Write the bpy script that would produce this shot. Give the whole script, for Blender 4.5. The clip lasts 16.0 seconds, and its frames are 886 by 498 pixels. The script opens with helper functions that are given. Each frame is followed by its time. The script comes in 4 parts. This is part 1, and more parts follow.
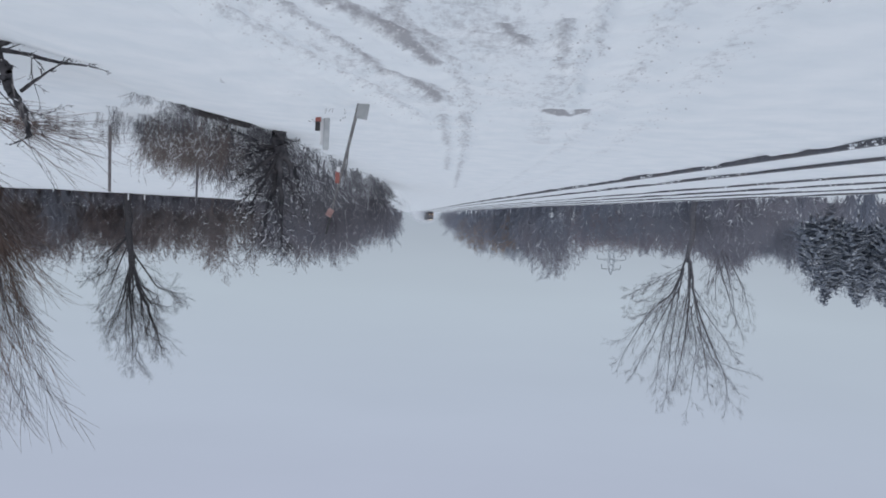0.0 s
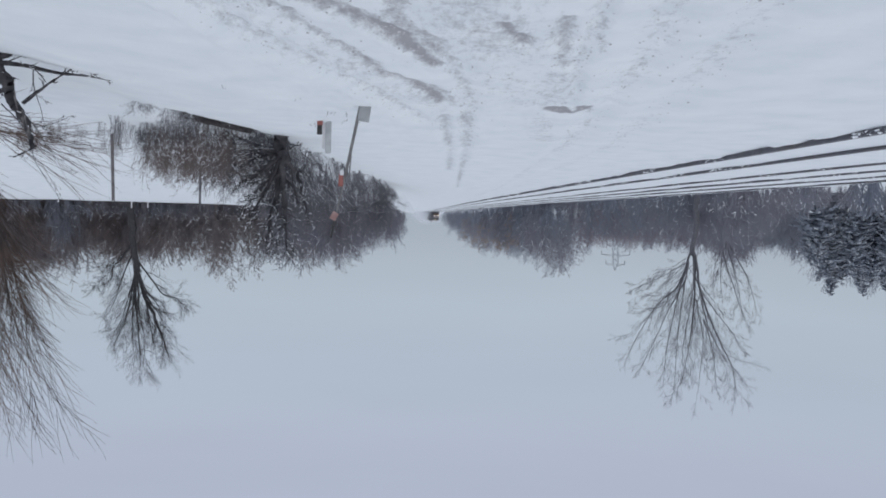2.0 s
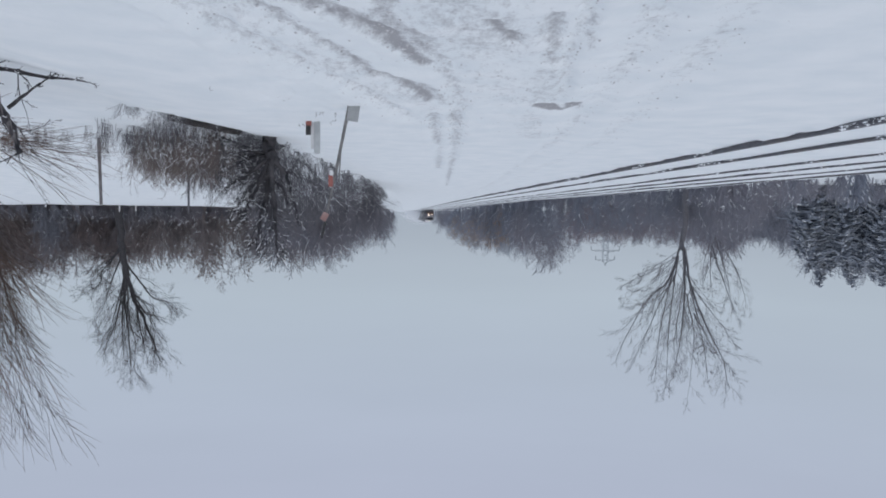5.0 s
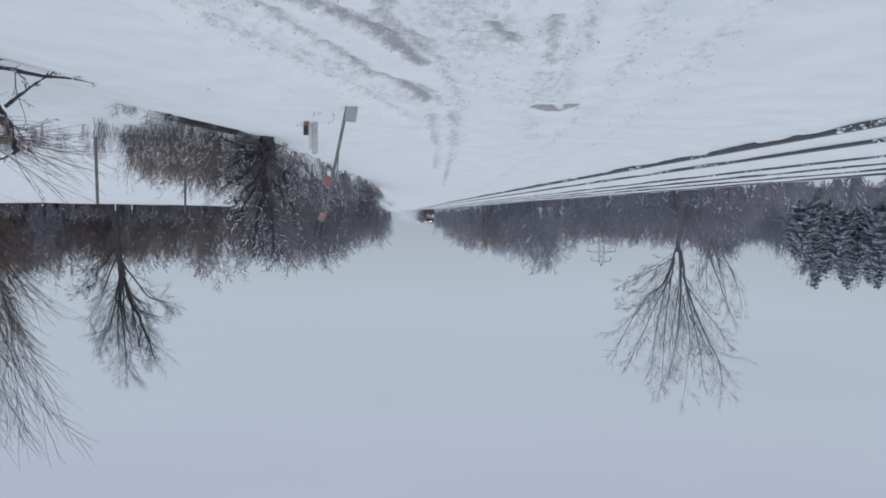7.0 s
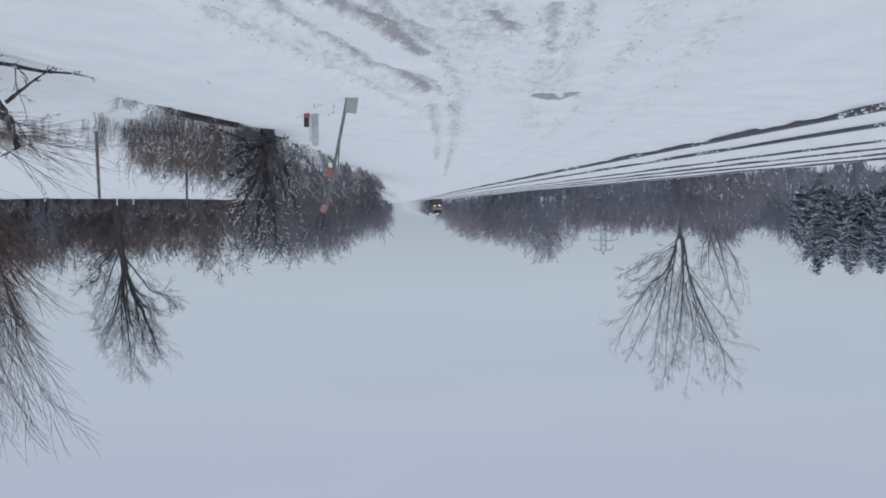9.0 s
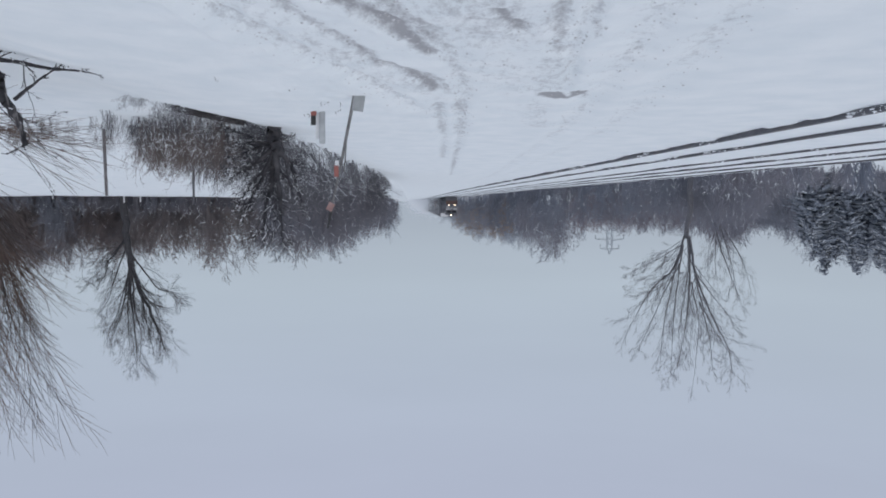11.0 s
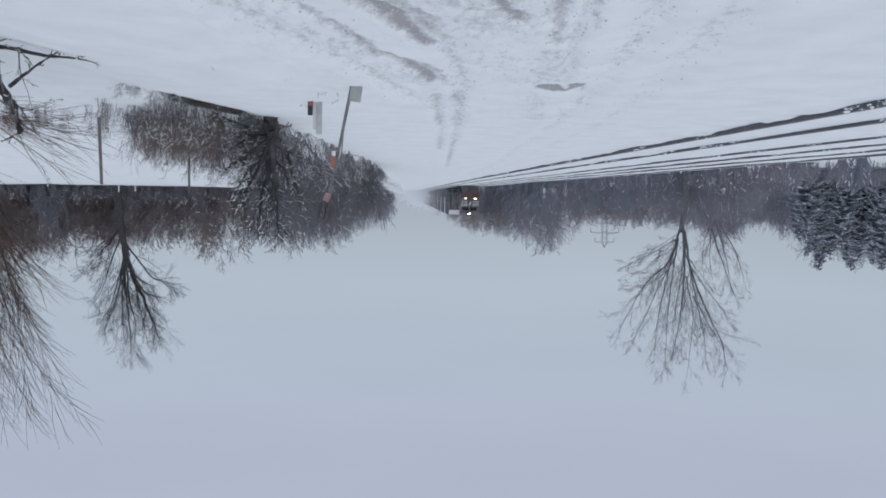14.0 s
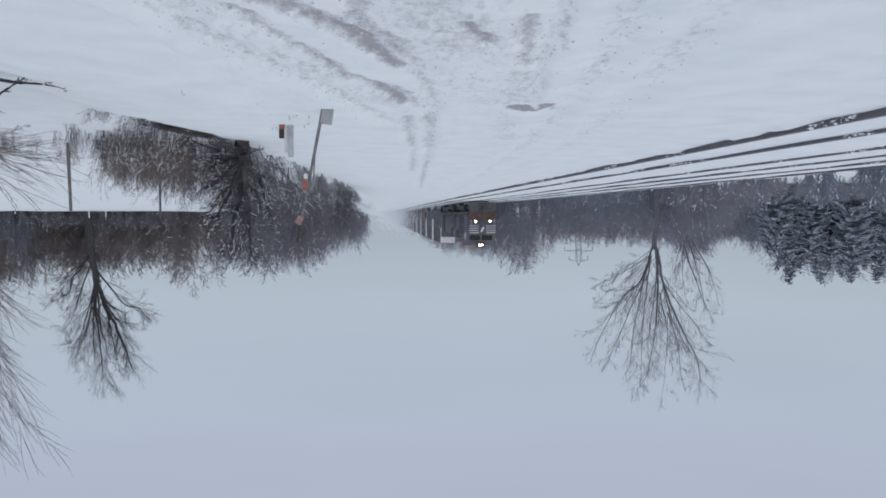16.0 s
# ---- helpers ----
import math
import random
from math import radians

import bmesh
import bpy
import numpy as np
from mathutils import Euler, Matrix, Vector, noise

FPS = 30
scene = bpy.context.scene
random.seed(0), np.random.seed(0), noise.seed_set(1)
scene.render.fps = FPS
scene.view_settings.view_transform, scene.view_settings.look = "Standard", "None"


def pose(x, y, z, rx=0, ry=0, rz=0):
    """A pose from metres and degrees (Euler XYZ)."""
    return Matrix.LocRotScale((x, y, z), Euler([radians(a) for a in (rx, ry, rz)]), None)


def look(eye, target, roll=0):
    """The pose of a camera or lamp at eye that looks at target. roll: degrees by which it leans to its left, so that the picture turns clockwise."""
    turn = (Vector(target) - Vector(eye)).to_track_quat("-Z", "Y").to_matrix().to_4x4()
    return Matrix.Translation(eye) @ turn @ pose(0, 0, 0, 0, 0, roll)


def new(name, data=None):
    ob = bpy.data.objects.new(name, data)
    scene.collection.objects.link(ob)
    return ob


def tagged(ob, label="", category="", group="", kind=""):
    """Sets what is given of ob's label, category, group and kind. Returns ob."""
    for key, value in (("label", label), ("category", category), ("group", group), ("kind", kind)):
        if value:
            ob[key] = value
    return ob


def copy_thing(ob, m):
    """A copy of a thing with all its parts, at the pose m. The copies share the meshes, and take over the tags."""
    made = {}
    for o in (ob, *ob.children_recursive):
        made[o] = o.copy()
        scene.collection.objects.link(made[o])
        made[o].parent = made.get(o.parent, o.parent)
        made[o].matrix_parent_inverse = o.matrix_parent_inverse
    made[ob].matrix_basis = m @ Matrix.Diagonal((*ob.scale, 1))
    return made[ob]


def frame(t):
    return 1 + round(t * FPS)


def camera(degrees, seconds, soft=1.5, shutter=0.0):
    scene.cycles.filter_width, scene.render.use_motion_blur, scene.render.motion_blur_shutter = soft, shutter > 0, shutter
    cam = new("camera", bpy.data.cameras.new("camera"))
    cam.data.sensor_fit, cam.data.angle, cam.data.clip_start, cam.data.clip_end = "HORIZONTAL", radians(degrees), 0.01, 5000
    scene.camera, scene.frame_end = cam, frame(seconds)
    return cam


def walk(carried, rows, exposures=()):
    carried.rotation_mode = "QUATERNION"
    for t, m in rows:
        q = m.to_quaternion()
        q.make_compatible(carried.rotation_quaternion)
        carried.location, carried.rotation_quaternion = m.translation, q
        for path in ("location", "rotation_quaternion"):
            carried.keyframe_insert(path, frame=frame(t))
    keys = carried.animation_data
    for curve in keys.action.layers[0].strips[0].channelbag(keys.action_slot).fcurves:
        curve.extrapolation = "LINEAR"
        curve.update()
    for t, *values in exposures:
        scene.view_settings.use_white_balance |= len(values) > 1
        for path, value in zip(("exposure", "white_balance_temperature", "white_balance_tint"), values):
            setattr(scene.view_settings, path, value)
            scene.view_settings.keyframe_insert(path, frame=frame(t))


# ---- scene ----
# A snowy railway line seen along the track: the camera is held upside down.
cam = camera(56.0, 16.0, soft=1.8)
PATH = [  # seconds, x, y, z, yaw, pitch, roll of the upright view
    (0, -0.052, -0.025, 1.561, 2.229, 2.466, 3.068),
    (0.5, -0.043, -0.013, 1.558, 1.862, 2.471, 2.351),
    (1, -0.039, -0.018, 1.556, 1.938, 2.420, 2.142),
    (1.5, -0.034, -0.016, 1.552, 1.811, 2.374, 2.012),
    (2, -0.030, -0.022, 1.554, 1.971, 2.487, 1.536),
    (2.5, -0.025, -0.018, 1.551, 2.288, 2.805, 1.253),
    (3, -0.023, -0.031, 1.556, 2.507, 2.919, 0.947),
    (3.5, -0.016, -0.030, 1.551, 2.511, 2.637, 0.711),
    (4, -0.013, -0.013, 1.553, 2.562, 2.708, 0.621),
    (6.5, 0.002, 0.014, 1.543, 2.864, 2.350, 0.773),
    (7, 0.007, 0.011, 1.542, 2.920, 2.559, 0.863),
    (7.5, 0.007, 0.019, 1.542, 3.090, 2.750, 0.730),
    (8, 0.010, -0.004, 1.549, 3.126, 3.186, 0.420),
    (8.5, 0.011, -0.007, 1.548, 2.990, 3.331, 0.197),
    (9, 0.011, -0.005, 1.546, 2.789, 3.213, 0.118),
    (11.5, 0.018, 0.004, 1.548, 2.292, 3.414, 0.407),
    (12, 0.018, 0.022, 1.543, 2.188, 3.598, 0.516),
    (12.5, 0.026, 0.013, 1.550, 2.137, 3.483, 0.643),
    (13, 0.031, 0.003, 1.552, 2.088, 3.460, 0.675),
    (13.5, 0.028, 0.013, 1.551, 2.289, 3.684, 0.661),
    (14, 0.034, 0.018, 1.552, 2.726, 3.863, 0.841),
    (14.5, 0.023, 0.032, 1.551, 3.456, 3.030, 0.492),
    (15, 0.019, 0.018, 1.549, 4.540, 2.113, 0.384),
    (15.5, 0.013, 0.022, 1.543, 4.404, 2.630, 0.104),
    (16, 0.016, 0.013, 1.549, 4.446, 2.430, -0.044),
]
walk(cam, [(t, pose(x, y, z, 90 + p, 0, w) @ pose(0, 0, 0, 0, 0, 180 + r)) for t, x, y, z, w, p, r in PATH])

# ---- world and light: an overcast winter sky ----
world = bpy.data.worlds.new("overcast")
scene.world = world
world.use_nodes = True
wt = world.node_tree
wt.nodes.clear()


def wnode(kind, **kw):
    n = wt.nodes.new(kind)
    for k, v in kw.items():
        n.inputs[k].default_value = v
    return n


w_out = wt.nodes.new("ShaderNodeOutputWorld")
w_bg = wnode("ShaderNodeBackground", Strength=1.0)
w_sky = wt.nodes.new("ShaderNodeTexSky")
w_sky.sky_type, w_sky.sun_disc = "NISHITA", False
w_sky.sun_elevation, w_sky.sun_rotation = radians(38), radians(200)
w_sky.air_density, w_sky.dust_density = 1.0, 4.0
w_dim = wt.nodes.new("ShaderNodeMix")
w_dim.data_type, w_dim.blend_type = "RGBA", "MULTIPLY"
w_dim.inputs["Factor"].default_value = 1.0
w_dim.inputs["B"].default_value = (0.1, 0.1, 0.1, 1)
w_co = wt.nodes.new("ShaderNodeTexCoord")
w_sep = wt.nodes.new("ShaderNodeSeparateXYZ")
w_ramp = wt.nodes.new("ShaderNodeValToRGB")
els = w_ramp.color_ramp.elements
els[0].position, els[0].color = 0.0, (0.40, 0.458, 0.538, 1)
els[1].position, els[1].color = 1.0, (0.60, 0.65, 0.75, 1)
for pos, col in ((0.10, (0.452, 0.522, 0.607, 1)), (0.22, (0.448, 0.507, 0.613, 1)), (0.36, (0.444, 0.488, 0.612, 1)), (0.6, (0.52, 0.565, 0.665, 1))):
    e = els.new(pos)
    e.color = col
w_map = wnode("ShaderNodeMapping", Scale=(1.2, 1.2, 7.0))
w_noise = wnode("ShaderNodeTexNoise", Scale=1.6, Detail=4.0, Roughness=0.5)
w_nr = wnode("ShaderNodeMapRange")
w_nr.inputs["To Min"].default_value, w_nr.inputs["To Max"].default_value = 0.93, 1.06
w_mul = wt.nodes.new("ShaderNodeMix")
w_mul.data_type, w_mul.blend_type = "RGBA", "MULTIPLY"
w_mul.inputs["Factor"].default_value = 1.0
w_mix = wt.nodes.new("ShaderNodeMix")
w_mix.data_type = "RGBA"
w_mix.inputs["Factor"].default_value = 0.06
lk = wt.links.new
lk(w_co.outputs["Generated"], w_sep.inputs[0])
lk(w_sep.outputs["Z"], w_ramp.inputs[0])
lk(w_co.outputs["Generated"], w_map.inputs[0])
lk(w_map.outputs[0], w_noise.inputs["Vector"])
lk(w_noise.outputs[0], w_nr.inputs[0])
lk(w_ramp.outputs[0], w_mul.inputs["A"])
lk(w_nr.outputs[0], w_mul.inputs["B"])
lk(w_sky.outputs[0], w_dim.inputs["A"])
lk(w_mul.outputs["Result"], w_mix.inputs["A"])
lk(w_dim.outputs["Result"], w_mix.inputs["B"])
lk(w_mix.outputs["Result"], w_bg.inputs[0])
lk(w_bg.outputs[0], w_out.inputs[0])

sun = new("sun", bpy.data.lights.new("sun", "SUN"))
sun.data.energy, sun.data.angle, sun.data.color = 0.5, radians(40), (1.0, 0.97, 0.93)
sun.matrix_world = look((-30, -80, 70), (0, 0, 0))


# ---- materials ----
def mat(name, c1, c2, scale=4.0, rough=0.8, bump=0.0, bscale=30.0, metal=0.0, detail=6.0, c3=None, s3=0.4, spec=0.5):
    """Two base colours mixed by noise at one scale, a third by larger stains, and fine relief."""
    m = bpy.data.materials.new(name)
    m.use_nodes = True
    nt = m.node_tree
    b = nt.nodes["Principled BSDF"]
    b.inputs["Roughness"].default_value, b.inputs["Metallic"].default_value = rough, metal
    b.inputs["Specular IOR Level"].default_value = spec
    co = nt.nodes.new("ShaderNodeTexCoord")
    n = nt.nodes.new("ShaderNodeTexNoise")
    n.inputs["Scale"].default_value, n.inputs["Detail"].default_value = scale, detail
    nt.links.new(co.outputs["Object"], n.inputs["Vector"])
    r = nt.nodes.new("ShaderNodeValToRGB")
    r.color_ramp.elements[0].position, r.color_ramp.elements[0].color = 0.35, (*c1, 1)
    r.color_ramp.elements[1].position, r.color_ramp.elements[1].color = 0.65, (*c2, 1)
    nt.links.new(n.outputs[0], r.inputs[0])
    last = r.outputs[0]
    if c3:
        n3 = nt.nodes.new("ShaderNodeTexNoise")
        n3.inputs["Scale"].default_value, n3.inputs["Detail"].default_value = s3, 3.0
        nt.links.new(co.outputs["Object"], n3.inputs["Vector"])
        r3 = nt.nodes.new("ShaderNodeMapRange")
        r3.inputs["From Min"].default_value, r3.inputs["From Max"].default_value = 0.45, 0.65
        nt.links.new(n3.outputs[0], r3.inputs[0])
        mx = nt.nodes.new("ShaderNodeMix")
        mx.data_type = "RGBA"
        mx.inputs["B"].default_value = (*c3, 1)
        nt.links.new(r3.outputs[0], mx.inputs["Factor"])
        nt.links.new(last, mx.inputs["A"])
        last = mx.outputs["Result"]
    nt.links.new(last, b.inputs["Base Color"])
    if bump:
        nb = nt.nodes.new("ShaderNodeTexNoise")
        nb.inputs["Scale"].default_value, nb.inputs["Detail"].default_value = bscale, 8.0
        nt.links.new(co.outputs["Object"], nb.inputs["Vector"])
        bp = nt.nodes.new("ShaderNodeBump")
        bp.inputs["Strength"].default_value, bp.inputs["Distance"].default_value = bump, 0.02
        nt.links.new(nb.outputs[0], bp.inputs["Height"])
        nt.links.new(bp.outputs[0], b.inputs["Normal"])
    return m


def glow(name, col, power):
    m = bpy.data.materials.new(name)
    m.use_nodes = True
    b = m.node_tree.nodes["Principled BSDF"]
    b.inputs["Base Color"].default_value = (*col, 1)
    b.inputs["Emission Color"].default_value = (*col, 1)
    b.inputs["Emission Strength"].default_value = power
    return m


def ground_material():
    m = mat("snow_ground", (0.785, 0.835, 0.86), (0.86, 0.895, 0.91), 1.3, 0.75, 0.6, 9.0)
    nt = m.node_tree
    b = nt.nodes["Principled BSDF"]
    src = b.inputs["Base Color"].links[0].from_socket
    at = nt.nodes.new("ShaderNodeAttribute")
    at.attribute_name = "dirt_shade"
    co = nt.nodes.new("ShaderNodeTexCoord")
    n = nt.nodes.new("ShaderNodeTexNoise")
    n.inputs["Scale"].default_value, n.inputs["Detail"].default_value, n.inputs["Roughness"].default_value = 9.0, 10.0, 0.82
    mp = nt.nodes.new("ShaderNodeMapping")
    mp.inputs["Scale"].default_value = (1.0, 0.45, 1.0)
    nt.links.new(co.outputs["Object"], mp.inputs[0])
    nt.links.new(mp.outputs[0], n.inputs["Vector"])
    ad = nt.nodes.new("ShaderNodeMath")
    ad.operation = "MULTIPLY_ADD"
    nt.links.new(n.outputs[0], ad.inputs[0])
    ad.inputs[1].default_value = 1.5
    ad.inputs[2].default_value = -1.02
    a2 = nt.nodes.new("ShaderNodeMath")
    nt.links.new(ad.outputs[0], a2.inputs[0])
    nt.links.new(at.outputs["Fac"], a2.inputs[1])
    r = nt.nodes.new("ShaderNodeMapRange")
    r.inputs["From Min"].default_value, r.inputs["From Max"].default_value = 0.0, 0.4
    nt.links.new(a2.outputs[0], r.inputs[0])
    mx = nt.nodes.new("ShaderNodeMix")
    mx.data_type = "RGBA"
    mx.inputs["B"].default_value = (0.37, 0.372, 0.39, 1)
    nt.links.new(r.outputs[0], mx.inputs["Factor"])
    nt.links.new(src, mx.inputs["A"])
    nt.links.new(mx.outputs["Result"], b.inputs["Base Color"])
    return m


SNOWG = ground_material()
SNOW = mat("snow_clump", (0.80, 0.83, 0.87), (0.88, 0.9, 0.92), 6.0, 0.7, 0.3, 20)
DUST = mat("blown_snow", (0.80, 0.83, 0.87), (0.86, 0.88, 0.91), 6.0, 0.9)
BARK = mat("dark_bark", (0.066, 0.066, 0.077), (0.125, 0.122, 0.137), 8.0, 0.9, 0.6, 40, c3=(0.155, 0.152, 0.168), s3=1.2)
GREYBARK = mat("grey_bark", (0.115, 0.115, 0.13), (0.16, 0.158, 0.174), 6.0, 0.9, 0.4, 30)
TWIG = mat("brown_twig", (0.15, 0.135, 0.142), (0.225, 0.193, 0.188), 1.0, 0.9, c3=(0.165, 0.172, 0.203), s3=0.09)
BARK2 = mat("brown_grey_bark", (0.034, 0.033, 0.037), (0.062, 0.059, 0.064), 6.0, 0.9, 0.4, 30)
# twigs greyed and lightened to paint in the haze over distance
BANKW = mat("hazed_bank_twigs", (0.135, 0.132, 0.152), (0.20, 0.188, 0.208), 0.8, 0.9, c3=(0.17, 0.18, 0.212), s3=0.09, spec=0.2)
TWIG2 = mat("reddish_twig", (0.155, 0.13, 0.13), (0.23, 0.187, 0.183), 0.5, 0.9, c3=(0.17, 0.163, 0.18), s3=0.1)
WILLOW = mat("willow_bark", (0.105, 0.077, 0.068), (0.185, 0.132, 0.11), 3.0, 0.85, 0.3, 30, c3=(0.075, 0.065, 0.065), s3=0.8, spec=0.2)
WETBARK = mat("wet_dark_bark", (0.032, 0.032, 0.037), (0.065, 0.062, 0.068), 9.0, 0.85, 0.8, 45, c3=(0.11, 0.105, 0.112), s3=2.5, spec=0.25)
SOIL = mat("frozen_turf", (0.05, 0.047, 0.05), (0.10, 0.093, 0.094), 7.0, 0.95, 0.5, 40, spec=0.2)
REED2 = mat("grey_weed_stems", (0.10, 0.09, 0.09), (0.17, 0.155, 0.155), 4.0, 0.9)
REED = mat("dry_stems", (0.14, 0.118, 0.115), (0.215, 0.178, 0.165), 4.0, 0.9)
LEAF = mat("dead_leaves", (0.27, 0.20, 0.165), (0.35, 0.265, 0.215), 2.0, 0.9, c3=(0.21, 0.175, 0.16), s3=0.2)
# distance haze is painted into these two: pale, bluish base colours
WOODS = mat("hazed_wood_bark", (0.175, 0.192, 0.235), (0.24, 0.258, 0.308), 0.6, 0.95, c3=(0.235, 0.228, 0.26), s3=0.05)
REDWOODS = mat("hazed_reddish_twigs", (0.215, 0.185, 0.208), (0.275, 0.235, 0.255), 0.4, 0.95, c3=(0.2, 0.205, 0.245), s3=0.07)
# needle colour lifted to a pale blue-grey that stands in for haze
NEEDLE = mat("hazed_fir_needles", (0.245, 0.278, 0.335), (0.32, 0.352, 0.408), 3.0, 0.85, c3=(0.36, 0.385, 0.43), s3=0.5, spec=0.2)
STEEL = mat("rail_steel", (0.115, 0.117, 0.135), (0.175, 0.175, 0.195), 5.0, 0.6, 0.3, 40, 0.3, c3=(0.17, 0.155, 0.16), s3=0.8)
# train blacks and grime are lightened to paint the haze before them
LOCO = mat("hazed_black_paint", (0.105, 0.105, 0.12), (0.145, 0.145, 0.162), 2.5, 0.75, 0.1, 20, c3=(0.165, 0.162, 0.178), s3=0.5, spec=0.15)
UNDER = mat("grimy_hazed_underframe", (0.075, 0.077, 0.087), (0.12, 0.12, 0.13), 3.0, 0.85, 0.3, 20, spec=0.15)
# reddish brown paints the ditch lights' glow on dark sheet metal
GLOWTINT = mat("lamp_glow_tinted_paint", (0.095, 0.062, 0.058), (0.14, 0.095, 0.085), 2.0, 0.8, 0.2, 20, spec=0.2)
PAINT = mat("white_paint", (0.66, 0.67, 0.69), (0.8, 0.8, 0.8), 3.0, 0.5, 0.1, 20)
BOXDARK = mat("container_dark_paint", (0.10, 0.108, 0.128), (0.145, 0.152, 0.172), 0.8, 0.85, 0.2, 12, c3=(0.17, 0.165, 0.172), s3=0.3)
BOXRED = mat("container_rust_paint", (0.10, 0.065, 0.06), (0.15, 0.10, 0.09), 0.8, 0.6, 0.2, 12)
GLASS = mat("cab_glass", (0.02, 0.022, 0.025), (0.03, 0.033, 0.04), 2.0, 0.08)
CLOD = mat("dirty_snow_clod", (0.42, 0.41, 0.42), (0.70, 0.71, 0.73), 20.0, 0.9)
LAMP = glow("headlight_glow", (1.0, 0.76, 0.52), 10.0)
GALV = mat("galvanised_post", (0.16, 0.155, 0.155), (0.25, 0.245, 0.24), 9.0, 0.5, 0.2, 60, 0.4)
PLASTIC = mat("weathered_white_plastic", (0.40, 0.42, 0.44), (0.52, 0.54, 0.55), 7.0, 0.5, 0.1, 40)
PLATE = mat("grey_sheet_metal", (0.33, 0.345, 0.35), (0.42, 0.43, 0.44), 6.0, 0.5, 0.1, 40, 0.2)
REDP = mat("red_reflector", (0.27, 0.085, 0.075), (0.36, 0.13, 0.11), 12.0, 0.4)
PINKP = mat("faded_red_tape", (0.27, 0.15, 0.14), (0.36, 0.24, 0.225), 15.0, 0.5)
BLACKP = mat("black_plastic", (0.02, 0.02, 0.022), (0.04, 0.04, 0.04), 9.0, 0.5)
WOODP = mat("weathered_wood_post", (0.14, 0.13, 0.135), (0.22, 0.205, 0.21), 12.0, 0.9, 0.4, 50)
LATTICE = mat("hazy_galvanised_steel", (0.17, 0.19, 0.225), (0.22, 0.245, 0.28), 0.3, 0.6)


# ---- mesh helpers ----
def link_mesh(name, verts, faces, material, parent=None, label="", smooth=False):
    me = bpy.data.meshes.new(name)
    me.from_pydata([tuple(v) for v in verts] if not isinstance(verts, np.ndarray) else verts.tolist(), [], faces if not isinstance(faces, np.ndarray) else faces.tolist())
    me.materials.append(material)
    if smooth:
        me.polygons.foreach_set("use_smooth", np.ones(len(me.polygons), bool))
    me.update()
    ob = new(name, me)
    if parent:
        ob.parent = parent
    if label:
        ob["label"] = label
    return ob


def part(name, bm, material, parent, label=""):
    me = bpy.data.meshes.new(name)
    bm.to_mesh(me)
    bm.free()
    me.materials.append(material)
    ob = new(name, me)
    ob.parent = parent
    if label:
        ob["label"] = label
    return ob


def box(bm, x0, x1, y0, y1, z0, z1, bevel=0.0):
    r = bmesh.ops.create_cube(bm, size=1)
    vs = r["verts"]
    bmesh.ops.transform(bm, matrix=Matrix.Translation(((x0 + x1) / 2, (y0 + y1) / 2, (z0 + z1) / 2)) @ Matrix.Diagonal((x1 - x0, y1 - y0, z1 - z0, 1)), verts=vs)
    if bevel:
        es = list({e for v in vs for e in v.link_edges})
        bmesh.ops.bevel(bm, geom=es, offset=bevel, segments=2, affect="EDGES")


def boxed(x0, x1, y0, y1, z0, z1, bevel=0.0):
    bm = bmesh.new()
    box(bm, x0, x1, y0, y1, z0, z1, bevel)
    return bm


def cyl(bm, p, q, r0, r1=None, n=12):
    p, q = Vector(p), Vector(q)
    m = Matrix.Translation((p + q) / 2) @ (q - p).to_track_quat("Z", "Y").to_matrix().to_4x4()
    bmesh.ops.create_cone(bm, cap_ends=True, segments=n, radius1=r0, radius2=r0 if r1 is None else r1, depth=(q - p).length, matrix=m)


def prism(profile, x0, x1):
    """A solid with the (y, z) outline, from x0 to x1."""
    bm = bmesh.new()
    a = [bm.verts.new((x0, y, z)) for y, z in profile]
    b = [bm.verts.new((x1, y, z)) for y, z in profile]
    n = len(profile)
    bm.faces.new(a)
    bm.faces.new(b[::-1])
    for i in range(n):
        bm.faces.new((a[i], b[i], b[(i + 1) % n], a[(i + 1) % n]))
    bmesh.ops.recalc_face_normals(bm, faces=bm.faces)
    return bm


def lattice_noise(x, y, seed):
    """Smooth value noise on a unit lattice, 0 to 1."""
    xi, yi = np.floor(x).astype(np.int64), np.floor(y).astype(np.int64)
    fx, fy = x - xi, y - yi
    fx, fy = fx * fx * (3 - 2 * fx), fy * fy * (3 - 2 * fy)

    def h(a, b):
        v = np.sin(a * 127.1 + b * 311.7 + seed * 74.7) * 43758.5453
        return v - np.floor(v)
    return (h(xi, yi) * (1 - fx) + h(xi + 1, yi) * fx) * (1 - fy) + (h(xi, yi + 1) * (1 - fx) + h(xi + 1, yi + 1) * fx) * fy


def sstep(a, b, v):
    u = np.clip((v - a) / (b - a), 0, 1)
    return u * u * (3 - 2 * u)


# ---- the lie of the land ----
EDGE_Y = (-60, 0, 8.7, 10.6, 13.8, 15.6, 18.7, 23.5, 29.5, 39.4, 80, 160, 600)
EDGE_X = (3.6, 3.6, 3.76, 3.94, 4.12, 3.79, 2.97, 2.66, 2.45, 1.84, 1.05, 0.6, 0.6)


def grade(y):
    """The line climbs gently in the distance."""
    u = np.maximum(np.asarray(y, float) - 95.0, 0.0)
    return 0.0020 * u * u / (u + 25.0) - 0.0020 * np.maximum(u - 560, 0) * 0.9


